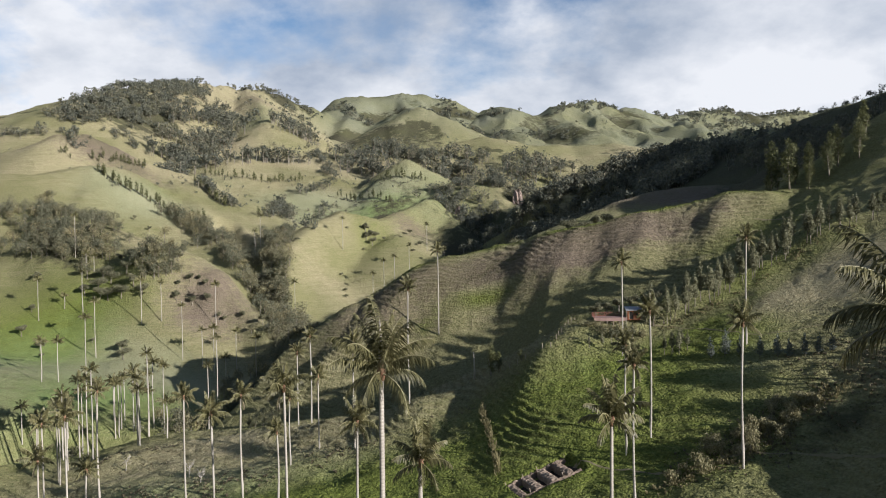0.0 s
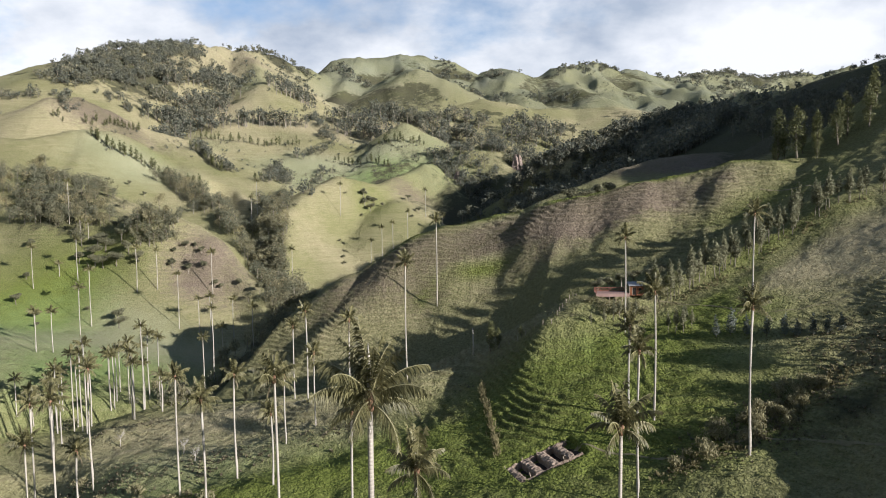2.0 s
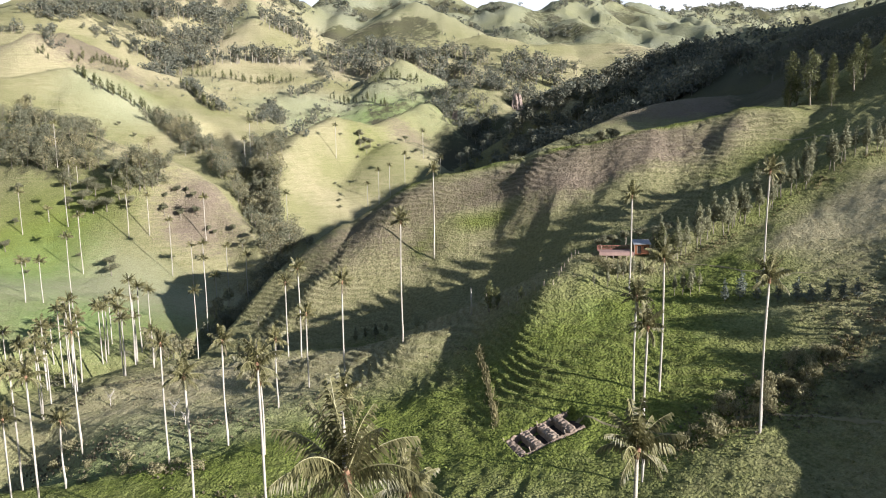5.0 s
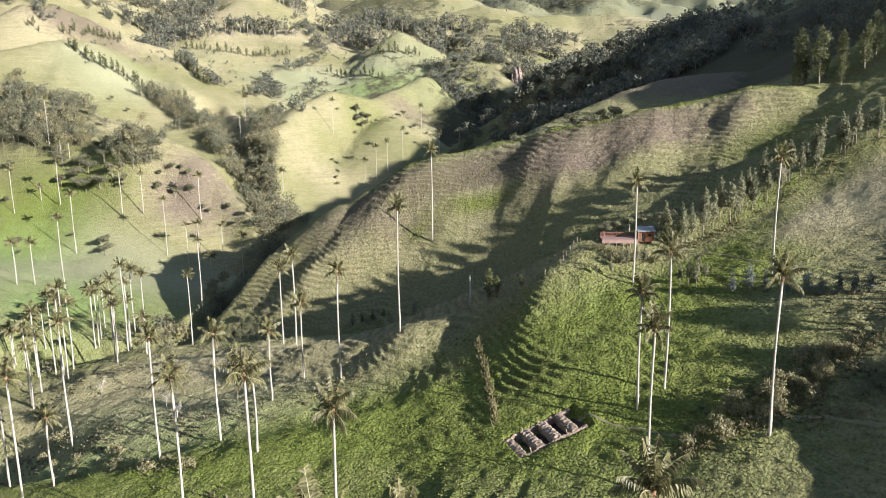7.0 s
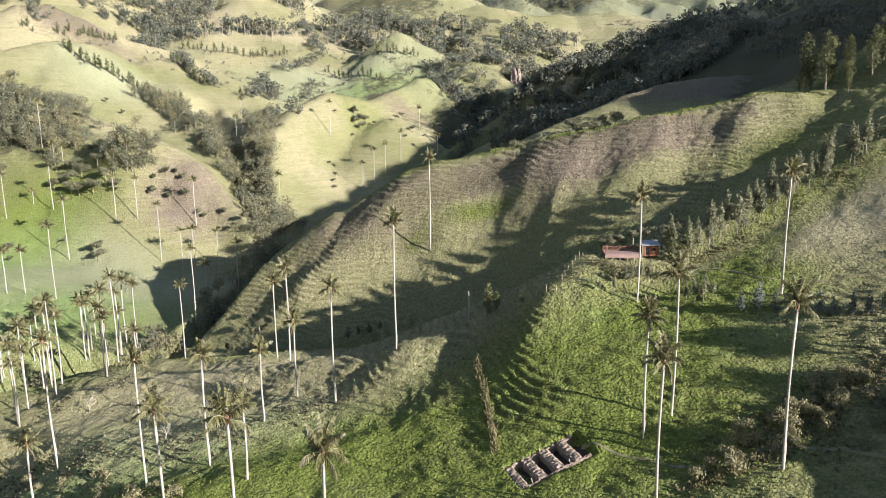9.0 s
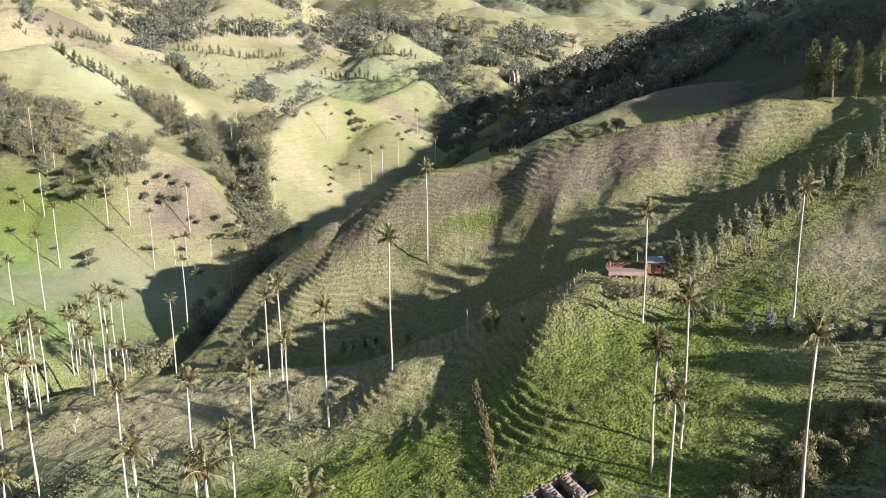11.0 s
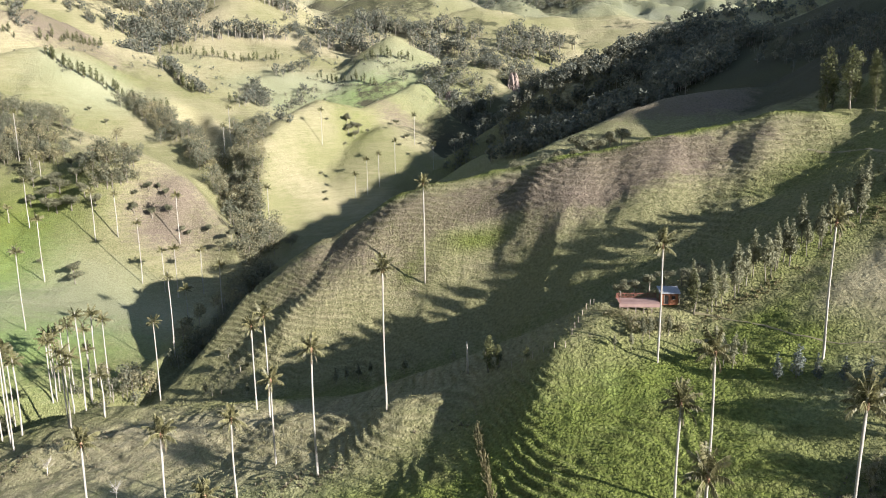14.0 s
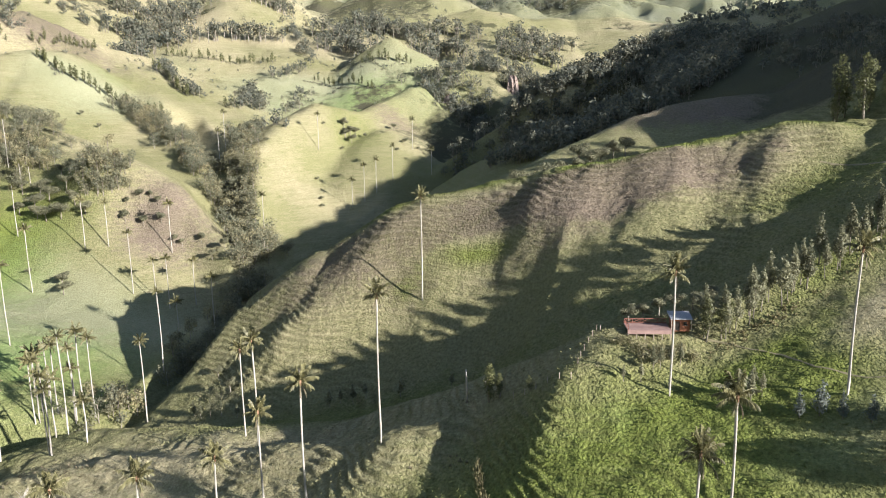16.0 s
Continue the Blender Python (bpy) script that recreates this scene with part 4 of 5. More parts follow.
for px, py, ph in [(-4.0, 45.5, 39.8), (-12.7, 103.8, 28.9), (-2.4, 69.0, 31.7), (-56.4, 156.1, 25.5), (-40.4, 124.5, 29.0), (-22.5, 100.9, 36.7), (-35.1, 150.1, 14.8), (15.5, 67.5, 34.4), (31.4, 120.3, 24.8), (-67.4, 128.0, 31.0), (-74.8, 150.0, 13.9), (-76.3, 134.9, 21.9), (-86.3, 154.4, 25.1), (-85.3, 177.5, 29.9), (16.9, 25.5, 39.2)]:
    palm(px, py, ph, "near palms")

# ---------------------------------------------------------------- trees and shrubs


def broad_lumps(rng, h, w, flat=0.75, low=0.55):
    """Lumps of a spreading crown of width w on a tree of height h."""
    out = []
    for k in range(rng.integers(6, 10)):
        a, q = rng.random() * 6.283, rng.random() ** 0.6 * 0.34 * w
        r = w * rng.uniform(0.17, 0.27)
        out.append((q * math.cos(a), q * math.sin(a), h * rng.uniform(low, 0.86), r, r * rng.uniform(0.8, 1.15), r * flat))
    return out


def column_lumps(rng, h, w, start=0.22):
    """Lumps of a slim upright crown."""
    out = []
    for k in range(9):
        t = k / 8
        r = w * 0.5 * (0.35 + 0.75 * math.sin(math.pi * (0.18 + 0.72 * t)))
        out.append((rng.normal() * w * 0.10, rng.normal() * w * 0.10, h * (start + (0.96 - start) * t), r * rng.uniform(0.7, 1.1), r * rng.uniform(0.7, 1.1), h * 0.075))
    return out


def cone_lumps(rng, h, w, start):
    """Lumps of a slim pointed crown, widest a third of the way up."""
    out = []
    for k in range(11):
        t = k / 10
        r = w * 0.5 * min(0.6 + 2.0 * t, 1.18 - 1.02 * t) * rng.uniform(0.75, 1.1)
        out.append((rng.normal() * w * 0.07, rng.normal() * w * 0.07, h * (start + (0.97 - start) * t), r, r * rng.uniform(0.8, 1.15), h * 0.06))
    return out


def limbs(rng, h, lumps, r0):
    """A tapered trunk with limbs that reach into the lumps."""
    lean = Vector((rng.normal() * 0.04 * h, rng.normal() * 0.04 * h, 0))
    top = lean + Vector((0, 0, h * 0.62))
    shapes = [tube([Vector((0, 0, -0.3)), lean * 0.3 + Vector((0, 0, h * 0.2)), top * 0.7, top], [r0 * 1.25, r0, r0 * 0.75, r0 * 0.4], 7)]
    for b in lumps[:5]:
        end = Vector(b[:3])
        a = top * (0.55 + 0.35 * rng.random())
        shapes.append(tube([a, a.lerp(end, 0.55) + Vector((0, 0, 0.05 * h)), end], [r0 * 0.5, r0 * 0.3, r0 * 0.1], 5))
    return join(*shapes)


def tree_pair(kind, seed, leaves, size):
    """Trunk and crown meshes of a tree one metre tall scale: h metres."""
    rng = np.random.default_rng(seed)
    if kind == "broad":
        h, w = 7.0, rng.uniform(6.0, 8.0)
        lumps, mat, r0 = broad_lumps(rng, h, w), M_TREE_LEAF, 0.20
    elif kind == "gum":
        h, w = 7.0, rng.uniform(1.7, 2.3)
        lumps, mat, r0 = cone_lumps(rng, h, w, rng.uniform(0.28, 0.42)), M_GUM_LEAF, 0.07
    elif kind == "blue":
        h, w = 6.0, rng.uniform(2.0, 2.8)
        lumps, mat, r0 = cone_lumps(rng, h, w, 0.16), M_BLUE_LEAF, 0.07
    elif kind == "cypress":
        h, w = 12.0, rng.uniform(2.8, 3.8)
        lumps, mat, r0 = column_lumps(rng, h, w, 0.20), M_CYPRESS_LEAF, 0.20
    elif kind == "low":
        h, w = 3.2, 4.4
        lumps, mat, r0 = broad_lumps(rng, h, w, 0.8), M_TREE_LEAF, 0.12
    else:
        h, w = 1.6, 2.0
        lumps, mat, r0 = [(rng.normal() * 0.4, rng.normal() * 0.4, 0.55 + 0.35 * rng.random(), 0.65, 0.65, 0.55) for _ in range(4)], M_SHRUB_LEAF, 0.04
    v, f = leaf_cloud(rng, lumps, leaves, size, 0.35)
    crown = fast_mesh("crown", v, f, mat)
    tv, tf = limbs(rng, h, lumps, r0)
    return mesh_of("trunk", tv, tf, M_BARK, True), crown


TREES = {
    "broad": [tree_pair("broad", s, 1700, 0.20) for s in (1, 2, 3, 4)],
    "gum": [tree_pair("gum", s, 800, 0.14) for s in (5, 6, 7, 17, 18)],
    "blue": [tree_pair("blue", s, 700, 0.15) for s in (31, 32, 33)],
    "cypress": [tree_pair("cypress", s, 1500, 0.18) for s in (8, 9, 10)],
    "hedge": [tree_pair("cypress", s, 240, 0.42) for s in (41, 42, 43)],
    "low": [tree_pair("low", s, 560, 0.20) for s in (11, 12, 13)],
    "shrub": [tree_pair("shrub", s, 320, 0.11) for s in (14, 15, 16)],
}
tree_rng = random.Random(5)


def tree(kind, x, y, scale, name, label, category, group, tall=1.0):
    trunk, crown = tree_rng.choice(TREES[kind])
    t = thing(name, x, y, ground_at(x, y) - 0.1, label, category, group, tree_rng.uniform(0, 360))
    s = Matrix.Diagonal((scale, scale, scale * tall, 1))
    part("trunk", trunk, M_BARK, t, "", s)
    part("crown", crown, crown.materials[0], t, "", s)
    return t


def along(points, step, jitter, rng):
    """Places at about even steps along a line."""
    out = []
    for (x0, y0), (x1, y1) in zip(points, points[1:]):
        n = max(1, round(math.hypot(x1 - x0, y1 - y0) / step))
        for k in range(n):
            t = (k + rng.random() * 0.6) / n
            out.append((x0 + (x1 - x0) * t + rng.normal() * jitter, y0 + (y1 - y0) * t + rng.normal() * jitter))
    return out


def wood(name, label, lines, width, spacing, tall, leaves=46, seed=1, material=None, spread=1.0):
    """A closed wood along lines: countless crowns and their stems."""
    rng = np.random.default_rng(seed)
    spots = []
    for line in lines:
        for (x0, y0), (x1, y1) in zip(line, line[1:]):
            area = (math.hypot(x1 - x0, y1 - y0) + 0.6 * width) * 2 * width
            n = max(1, int(area / (spacing * spacing)))
            t = rng.uniform(-0.12, 1.12, n)
            dx, dy = x1 - x0, y1 - y0
            q = math.hypot(dx, dy) + 1e-6
            o = rng.normal(size=n) * width * 0.55
            along_off = rng.normal(size=n) * width * 0.15
            spots.append(np.stack([x0 + dx * t - dy / q * o + dx / q * along_off, y0 + dy * t + dx / q * o + dy / q * along_off], 1))
    xy = np.vstack(spots)
    z = ground_height(xy[:, 0], xy[:, 1])
    V, F, SV, SF, TN, nv, ns = [], [], [], [], [], 0, 0
    for (x, y), g in zip(xy, z):
        h = rng.uniform(*tall)
        w = h * rng.uniform(0.75, 1.1) * spread
        lumps = broad_lumps(rng, h, w, 0.95, 0.30)
        v, f = leaf_cloud(rng, lumps, leaves * 2, w * 0.68 / math.sqrt(leaves * 2), 0.5)
        V.append(v + (x, y, g))
        tone = rng.random() ** 1.6 * (1.0 if rng.random() < 0.75 else 0.3)
        TN.append(np.full(len(v), tone))
        F.append(f + nv)
        nv += len(v)
        r = h * 0.013
        sv = np.array([(sx * r, sy * r, sz) for sz in (-0.4, h * 0.7) for sx, sy in ((-1, -1), (1, -1), (1, 1), (-1, 1))]) + (x, y, g)
        SV.append(sv)
        SF.append(np.array([(0, 1, 5, 4), (1, 2, 6, 5), (2, 3, 7, 6), (3, 0, 4, 7)]) + ns)
        ns += 8
    t = thing(name, 0, 0, 0, label, "woodland", kind="stuff")
    me = fast_mesh("crowns", np.vstack(V), np.vstack(F), material or M_WOOD_LEAF)
    me.attributes.new("tone", "FLOAT", "POINT").data.foreach_set("value", np.concatenate(TN).astype(np.float32))
    part("crowns", me, None, t)
    part("stems", fast_mesh("stems", np.vstack(SV), np.vstack(SF), M_BARK), None, t)
    return t


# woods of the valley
wood("valley_wood", "dense dark green cloud-forest wood on a valley side", [[(-300, 520), (-255, 492), (-222, 480)], [(-282, 545), (-235, 515)], [(-330, 545), (-300, 560)]], 20, 7.0, (8, 13), 150, 1, M_SUNLIT_LEAF)
wood("knoll_wood", "small dark wood on the crown of a brown knoll", [[(-190, 455), (-176, 452), (-163, 455)], [(-186, 446), (-170, 446)]], 6, 4.2, (7, 12), 150, 2, M_SUNLIT_LEAF)
wood("gorge_wood", "dark green trees crowding a river gorge", [[(-142, 640), (-132, 560), (-118, 500), (-100, 450), (-92, 400)], [(-232, 630), (-204, 606), (-176, 581), (-150, 545), (-128, 505)], [(-100, 440), (-88, 470)]], 10, 5.2, (8, 13), 150, 3, M_SUNLIT_LEAF)
wood("river_wood", "grey-green trees along a shaded stream", [[(-92, 405), (-90, 360)], [(-92, 340), (-90, 300)], [(-102, 284), (-99, 272), (-108, 263)], [(-124, 256), (-132, 250)], [(-94, 322), (-92, 308)]], 5, 4.2, (5, 10), 130, 4, M_SUNLIT_LEAF)
wood("cliff_wood", "dark forest around a rocky cliff", [[(-5, 800), (20, 765), (35, 730), (50, 680)], [(20, 800), (60, 800), (104, 800), (116, 745)], [(60, 640), (95, 600), (60, 600), (20, 610)]], 22, 8.0, (8, 14), 56, 5)
wood("shaded_wood", "dark shaded forest on a steep hillside", [[(70, 640), (115, 650), (160, 657), (215, 657), (245, 650)], [(75, 615), (150, 625), (215, 632)], [(85, 598), (165, 598), (225, 606)], [(120, 575), (170, 572), (215, 582)], [(140, 548), (205, 555)], [(150, 522), (190, 528)], [(146, 497), (186, 507)], [(138, 478), (172, 486)], [(160, 512), (205, 520)], [(70, 585), (125, 592)], [(60, 560), (120, 560)], [(140, 462), (162, 468)], [(139, 523), (139, 469)], [(104, 508), (111, 480)], [(67, 541), (83, 471)], [(60, 621), (67, 541)], [(46, 510), (60, 475), (90, 450)], [(100, 470), (128, 440)]], 13, 5.3, (8, 14), 34, 6)
wood("pasture_clumps", "dark clumps of trees among green pastures", [[(-257, 794), (-236, 737), (-210, 713), (-196, 703)], [(-168, 699), (-164, 767), (-149, 722)], [(-175, 753), (-173, 798)]], 7, 6.5, (7, 13), 46, 7)
wood("gully_wood", "grey-green trees filling a gully between pastures", [[(-178, 1025), (-152, 947), (-134, 886)], [(-155, 826), (-138, 852), (-128, 866)], [(-123, 790), (-130, 746)], [(-116, 610), (-114, 596)]], 7, 7.0, (7, 12), 40, 27)
wood("plateau_wood", "belt of tall dark trees across a plateau", [[(-133, 945), (-98, 958), (-60, 900)], [(-15, 900), (13, 966), (49, 930)], [(85, 935), (120, 930), (156, 930)], [(-152, 1028), (-108, 1000), (-68, 977)], [(-129, 1110), (-63, 1026), (-16, 1005)], [(-73, 1048), (-32, 1018), (7, 990)], [(16, 1043), (39, 1021)], [(54, 1012), (62, 994)], [(82, 971), (111, 961), (167, 988)], [(96, 1000), (140, 1013)]], 13, 7.5, (14, 24), 30, 8, None, 0.62)
wood("shelter_belt", "thin line of tall trees on the edge of a pale hill", [[(-263, 896), (-242, 920), (-226, 942), (-196, 938), (-170, 940)], [(-229, 1047), (-209, 1090), (-197, 1141)], [(-245, 1066), (-221, 1108)]], 5, 5.0, (17, 26), 30, 28, None, 0.6)
wood("tall_wood", "tall dark blue-green wood below a mountain", [[(-300, 800), (-307, 878), (-270, 900)], [(-380, 1010), (-343, 1041), (-311, 1094)], [(-361, 949), (-319, 965), (-295, 1009)], [(-348, 878), (-321, 907), (-304, 953)], [(-326, 1103), (-296, 1041)], [(-328, 992), (-298, 980)]], 15, 8.0, (15, 25), 40, 29, None, 0.7)
wood("hill_strips", "strips of dark trees between sloping fields", [[(-502, 839), (-464, 840), (-430, 850)], [(-359, 690), (-352, 705)], [(-401, 893), (-372, 873), (-350, 874)], [(-350, 681), (-346, 694)]], 9, 8.0, (7, 12), 36, 30)
wood("mountain_wood", "dark forest on the shoulder of a far mountain", [[(-463, 896), (-454, 957), (-440, 1030), (-425, 1120)], [(-445, 894), (-433, 975), (-400, 1112)], [(-447, 884), (-412, 961), (-373, 1060)], [(-420, 1040), (-415, 1160), (-405, 1240)], [(-405, 1140), (-374, 1123)]], 26, 9.0, (7, 12), 36, 9, None, 1.25)
wood("ridge_wood", "forest along a far mountain ridge", [[(-379, 1340), (-337, 1424), (-307, 1440)], [(-307, 1440), (-270, 1445), (-238, 1444)], [(-290, 1400), (-245, 1390), (-225, 1330)], [(-357, 1084), (-332, 1141), (-280, 1110)], [(-30, 1400), (15, 1777), (76, 1769)], [(110, 1769), (158, 1705)], [(282, 1784), (372, 1928), (451, 2019)], [(420, 1990), (490, 2060)], [(-228, 1662), (-159, 1500)], [(60, 1330), (122, 1490)], [(197, 1551), (261, 1474)]], 20, 11.5, (7, 11), 16, 10, None, 1.25)
wood("right_wood", "dark trees on a shaded mountain flank", [[(235, 480), (225, 445), (200, 360)], [(260, 560), (240, 600)], [(190, 345), (165, 300)], [(300, 420), (240, 390)], [(330, 470), (290, 530)], [(223, 471), (205, 433), (191, 373), (166, 327)], [(212, 494), (186, 436)]], 14, 7.0, (3, 7), 34, 11)
wood("far_right_wood", "distant blue-green forest on the last ridge", [[(676, 2221), (859, 2479), (1082, 2701), (1320, 2856), (1440, 2832)], [(800, 2300), (988, 2465), (1150, 2600)], [(356, 1076), (399, 1016), (480, 990)]], 46, 19.0, (9, 14), 12, 12, None, 1.35)

wood("scattered_bushes", "small dark bushes dotted over far pastures", [[(-420, 700), (60, 930)]], 110, 23.0, (2, 5), 16, 34)
wood("far_scattered_bushes", "small dark trees dotted over far hills", [[(-300, 1120), (250, 1250)], [(-380, 1230), (-280, 1330)], [(150, 1500), (420, 1700)]], 90, 30.0, (3, 8), 14, 35)
wood("field_hedge", "low dark hedges and ditches between green fields", [[(-142, 882), (-116, 880), (-81, 848), (-49, 822), (-25, 825)], [(-128, 825), (-109, 821), (-77, 794), (-47, 785), (-39, 796)], [(-305, 650), (-285, 634)], [(-255, 770), (-231, 727), (-212, 703)]], 1.6, 2.0, (1.2, 2.6), 14, 33)

# hedgerow trees on the pastures
grow = np.random.default_rng(9)
for line, step, big in (([(-305, 646), (-292, 639), (-277, 634), (-267, 638), (-255, 635), (-235, 638), (-205, 628)], 3.8, 0.95), ([(-329, 686), (-314, 697), (-302, 746)], 4.5, 0.8), ([(-278, 853), (-229, 850), (-162, 872)], 5.5, 0.9), ([(-120, 831), (-88, 812), (-55, 786)], 5.5, 0.85), ([(-72, 836), (-36, 829), (-16, 828)], 4.5, 0.9), ([(-260, 768), (-231, 727), (-204, 695)], 6, 1.0), ([(-180, 702), (-168, 702)], 6, 0.9), ([(-353, 675), (-335, 674)], 6, 0.8)):
    for hx, hy in along(line, step, 1.2, grow):
        tree("hedge", hx, hy, big * grow.uniform(0.6, 1.2), "hedgerow_tree", "dark upright hedgerow tree on a pasture edge", "tree", "hedgerow trees", 0.9)

# the row of young gum trees on the near spur
for gx, gy in along([(55.5, 193.5), (58, 194), (66, 197), (78, 202), (92, 208), (106, 213), (122, 214), (130, 213)], 1.7, 1.1, grow):
    tree("gum", gx, gy, grow.uniform(1.05, 1.65), "gum_tree", "slim young grey-green gum tree in a row on the spur", "tree", "gum tree row")
for gx, gy in [(61, 166), (64, 165.5), (67, 164), (70.5, 162), (73.5, 160), (75.5, 158.5), (78, 157), (80.5, 156), (83, 155)]:
    tree("blue", gx, gy, grow.uniform(0.8, 1.2), "gum_tree", "small blue-grey gum tree in a line across the slope", "tree", "trees across the slope", 0.9)
for gx, gy, gs in [(55.5, 193, 0.75), (58.3, 192.6, 0.62), (60.5, 194, 0.6)]:
    tree("cypress", gx, gy, gs, "garden_conifer", "dense upright olive-green tree beside the hut", "tree", "trees beside the hut")
for gx, gy, gs in [(39.7, 182.5, 0.62), (42.4, 184.2, 0.78), (44.3, 185.6, 0.70), (46.6, 186.4, 0.82), (48.6, 187.2, 0.66), (36.4, 182.4, 0.5)]:
    tree("gum", gx, gy, gs, "gum_tree", "thin-stemmed young gum tree below the terrace", "tree", "gums below the terrace")
for gx, gy, gs in [(53.2, 175.4, 0.72), (54.4, 173.6, 0.85), (55.8, 172.6, 0.92), (57.0, 174.8, 0.8), (55.4, 175.8, 0.66), (58.2, 173.4, 0.7)]:
    tree("gum", gx, gy, gs, "gum_tree", "bushy grey-green gum tree in a clump on the slope", "tree", "gum clump on the slope")
# cypresses on the saddle
for cx, cy, cs in [(131, 290, 1.75), (134, 291, 1.0), (133, 279, 1.6), (128, 286, 0.7), (139, 276, 1.25), (145, 273, 1.35), (150, 276, 1.3), (138, 285, 0.95), (155, 271, 1.25), (143, 284, 1.1), (161, 278, 1.3), (136, 270, 0.6)]:
    tree("cypress", cx, cy, cs, "cypress_tree", "tall dark cypress on the saddle of the ridge", "tree", "cypress group")
# young trees in the gully
for cx, cy, cs in [(-28, 246, 0.5), (-25, 247, 0.42), (-21.5, 246, 0.55), (-18, 246.5, 0.45), (-8, 241, 0.5), (6, 240, 0.42), (12.5, 195, 0.78), (14.6, 194.5, 0.52), (20, 189, 0.30), (-64, 254, 0.5), (-60, 252, 0.5), (-70, 258, 0.45), (-67, 255, 0.42), (-55, 250, 0.4)]:
    tree("gum" if cy > 235 else "cypress", cx, cy, cs * (2.0 if cy > 235 else 1.1), "young_tree", "young upright green tree in a grassy hollow", "tree", "young trees in the hollow", 0.8)
# round bushes dotted over the knoll and below it
for bx, by in [(-162, 444), (-156, 448), (-151, 449), (-146, 446), (-152, 439), (-135, 434), (-131, 434), (-121, 435), (-113, 425), (-107, 428), (-143, 440), (-161, 438), (-236, 586), (-251, 594)]:
    tree("broad", bx, by, grow.uniform(0.55, 0.85), "knoll_bush", "round grey-green bush on a brown knoll", "bush", "bushes on the knoll", 1.25)
# trees standing alone on the valley pasture
for bx, by, bs in [(-256, 458, 1.0), (-232, 398, 1.1), (-176, 396, 1.3), (-243, 428, 0.8), (-209, 376, 0.6), (-166, 455, 1.2), (-172, 447, 1.0), (-178, 452, 1.25), (-173, 390, 1.15), (-225, 459, 1.5), (-212, 446, 1.6), (-202, 437, 1.4), (-194, 437, 1.5), (-188, 441, 1.4), (-214, 457, 1.6), (-181, 437, 1.2), (-220, 445, 1.3), (-206, 450, 1.5), (-196, 450, 1.4), (-208, 440, 1.2), (-217, 389, 0.9), (-208, 470, 1.2), (-199, 462, 1.3), (-60, 262, 0.75), (-67, 274, 0.6), (-196, 404, 0.5)]:
    tree("broad", bx, by, bs * 0.95, "pasture_tree", "round dark green tree alone on sloping pasture", "tree", "pasture trees", 0.9)
for bx, by in along([(-180, 600), (-95, 560), (-60, 520)], 16, 9, grow) + along([(-90, 640), (-50, 620), (10, 650)], 16, 8, grow):
    tree("low", bx, by, grow.uniform(0.6, 1.0), "pasture_bush", "low dark bush dotted over a pale hill", "bush", "bushes on the pale hill")
for bx, by in [(38, 318), (44, 320), (50, 322), (55, 322), (60, 324), (64, 326), (69, 328), (74, 329), (33, 316), (57, 330)]:
    tree("broad", bx, by, grow.uniform(0.95, 1.35), "ridge_tree", "rounded tree behind the ridge crest", "tree", "trees behind the crest")
for bx, by in [(45, 201), (48.5, 201.5), (52, 202), (55.5, 201), (59, 202), (42, 200.5)]:
    tree("broad", bx, by, grow.uniform(0.6, 0.78), "garden_tree", "bushy yellow-green tree behind the hut", "tree", "trees behind the hut", 0.85)
for bx, by in [(40, 192), (42.5, 190.5), (45, 190), (47, 189), (38, 191.5), (49.5, 190.5), (44, 187), (41, 188), (51, 188)]:
    tree("shrub", bx, by, grow.uniform(1.2, 2.1), "garden_shrub", "dry straw-coloured shrub below the terrace", "shrub", "shrubs below the terrace", 1.2)

# big trees at the edge of the shaded slope
for bx, by, bs in [(80, 124, 0.7), (84, 117, 0.8), (88, 126, 0.9), (94, 133, 1.2), (80.5, 110, 0.7), (99, 141, 1.3), (94, 147, 0.9), (95, 120, 1.2), (102, 130, 1.5), (87, 106, 1.1)]:
    tree("broad", bx, by, bs, "slope_tree", "large dark broad-leaved tree at the edge of a shaded slope", "tree", "trees on the shaded slope", 1.1)
for bx, by in along([(40, 128), (47, 132), (54, 136), (62, 140), (70, 145)], 1.9, 1.3, grow) + along([(56, 133), (64, 136), (72, 140)], 2.4, 1.4, grow):
    tree("shrub", bx, by, grow.uniform(0.55, 1.5), "slope_shrub", "straggling brown-green shrub on a rough slope", "shrub", "shrubs on the rough slope", 1.25)
for bx, by, bs in [(-63, 637, 1.3), (-66, 632, 1.2), (-61, 629, 1.1), (-68, 640, 1.2), (-59, 642, 1.0), (-30, 664, 0.9), (-20, 640, 0.8)]:
    tree("broad", bx, by, bs, "hollow_tree", "dark tree in a hollow of the pale hill", "tree", "trees in the pale hill's hollow", 1.0)


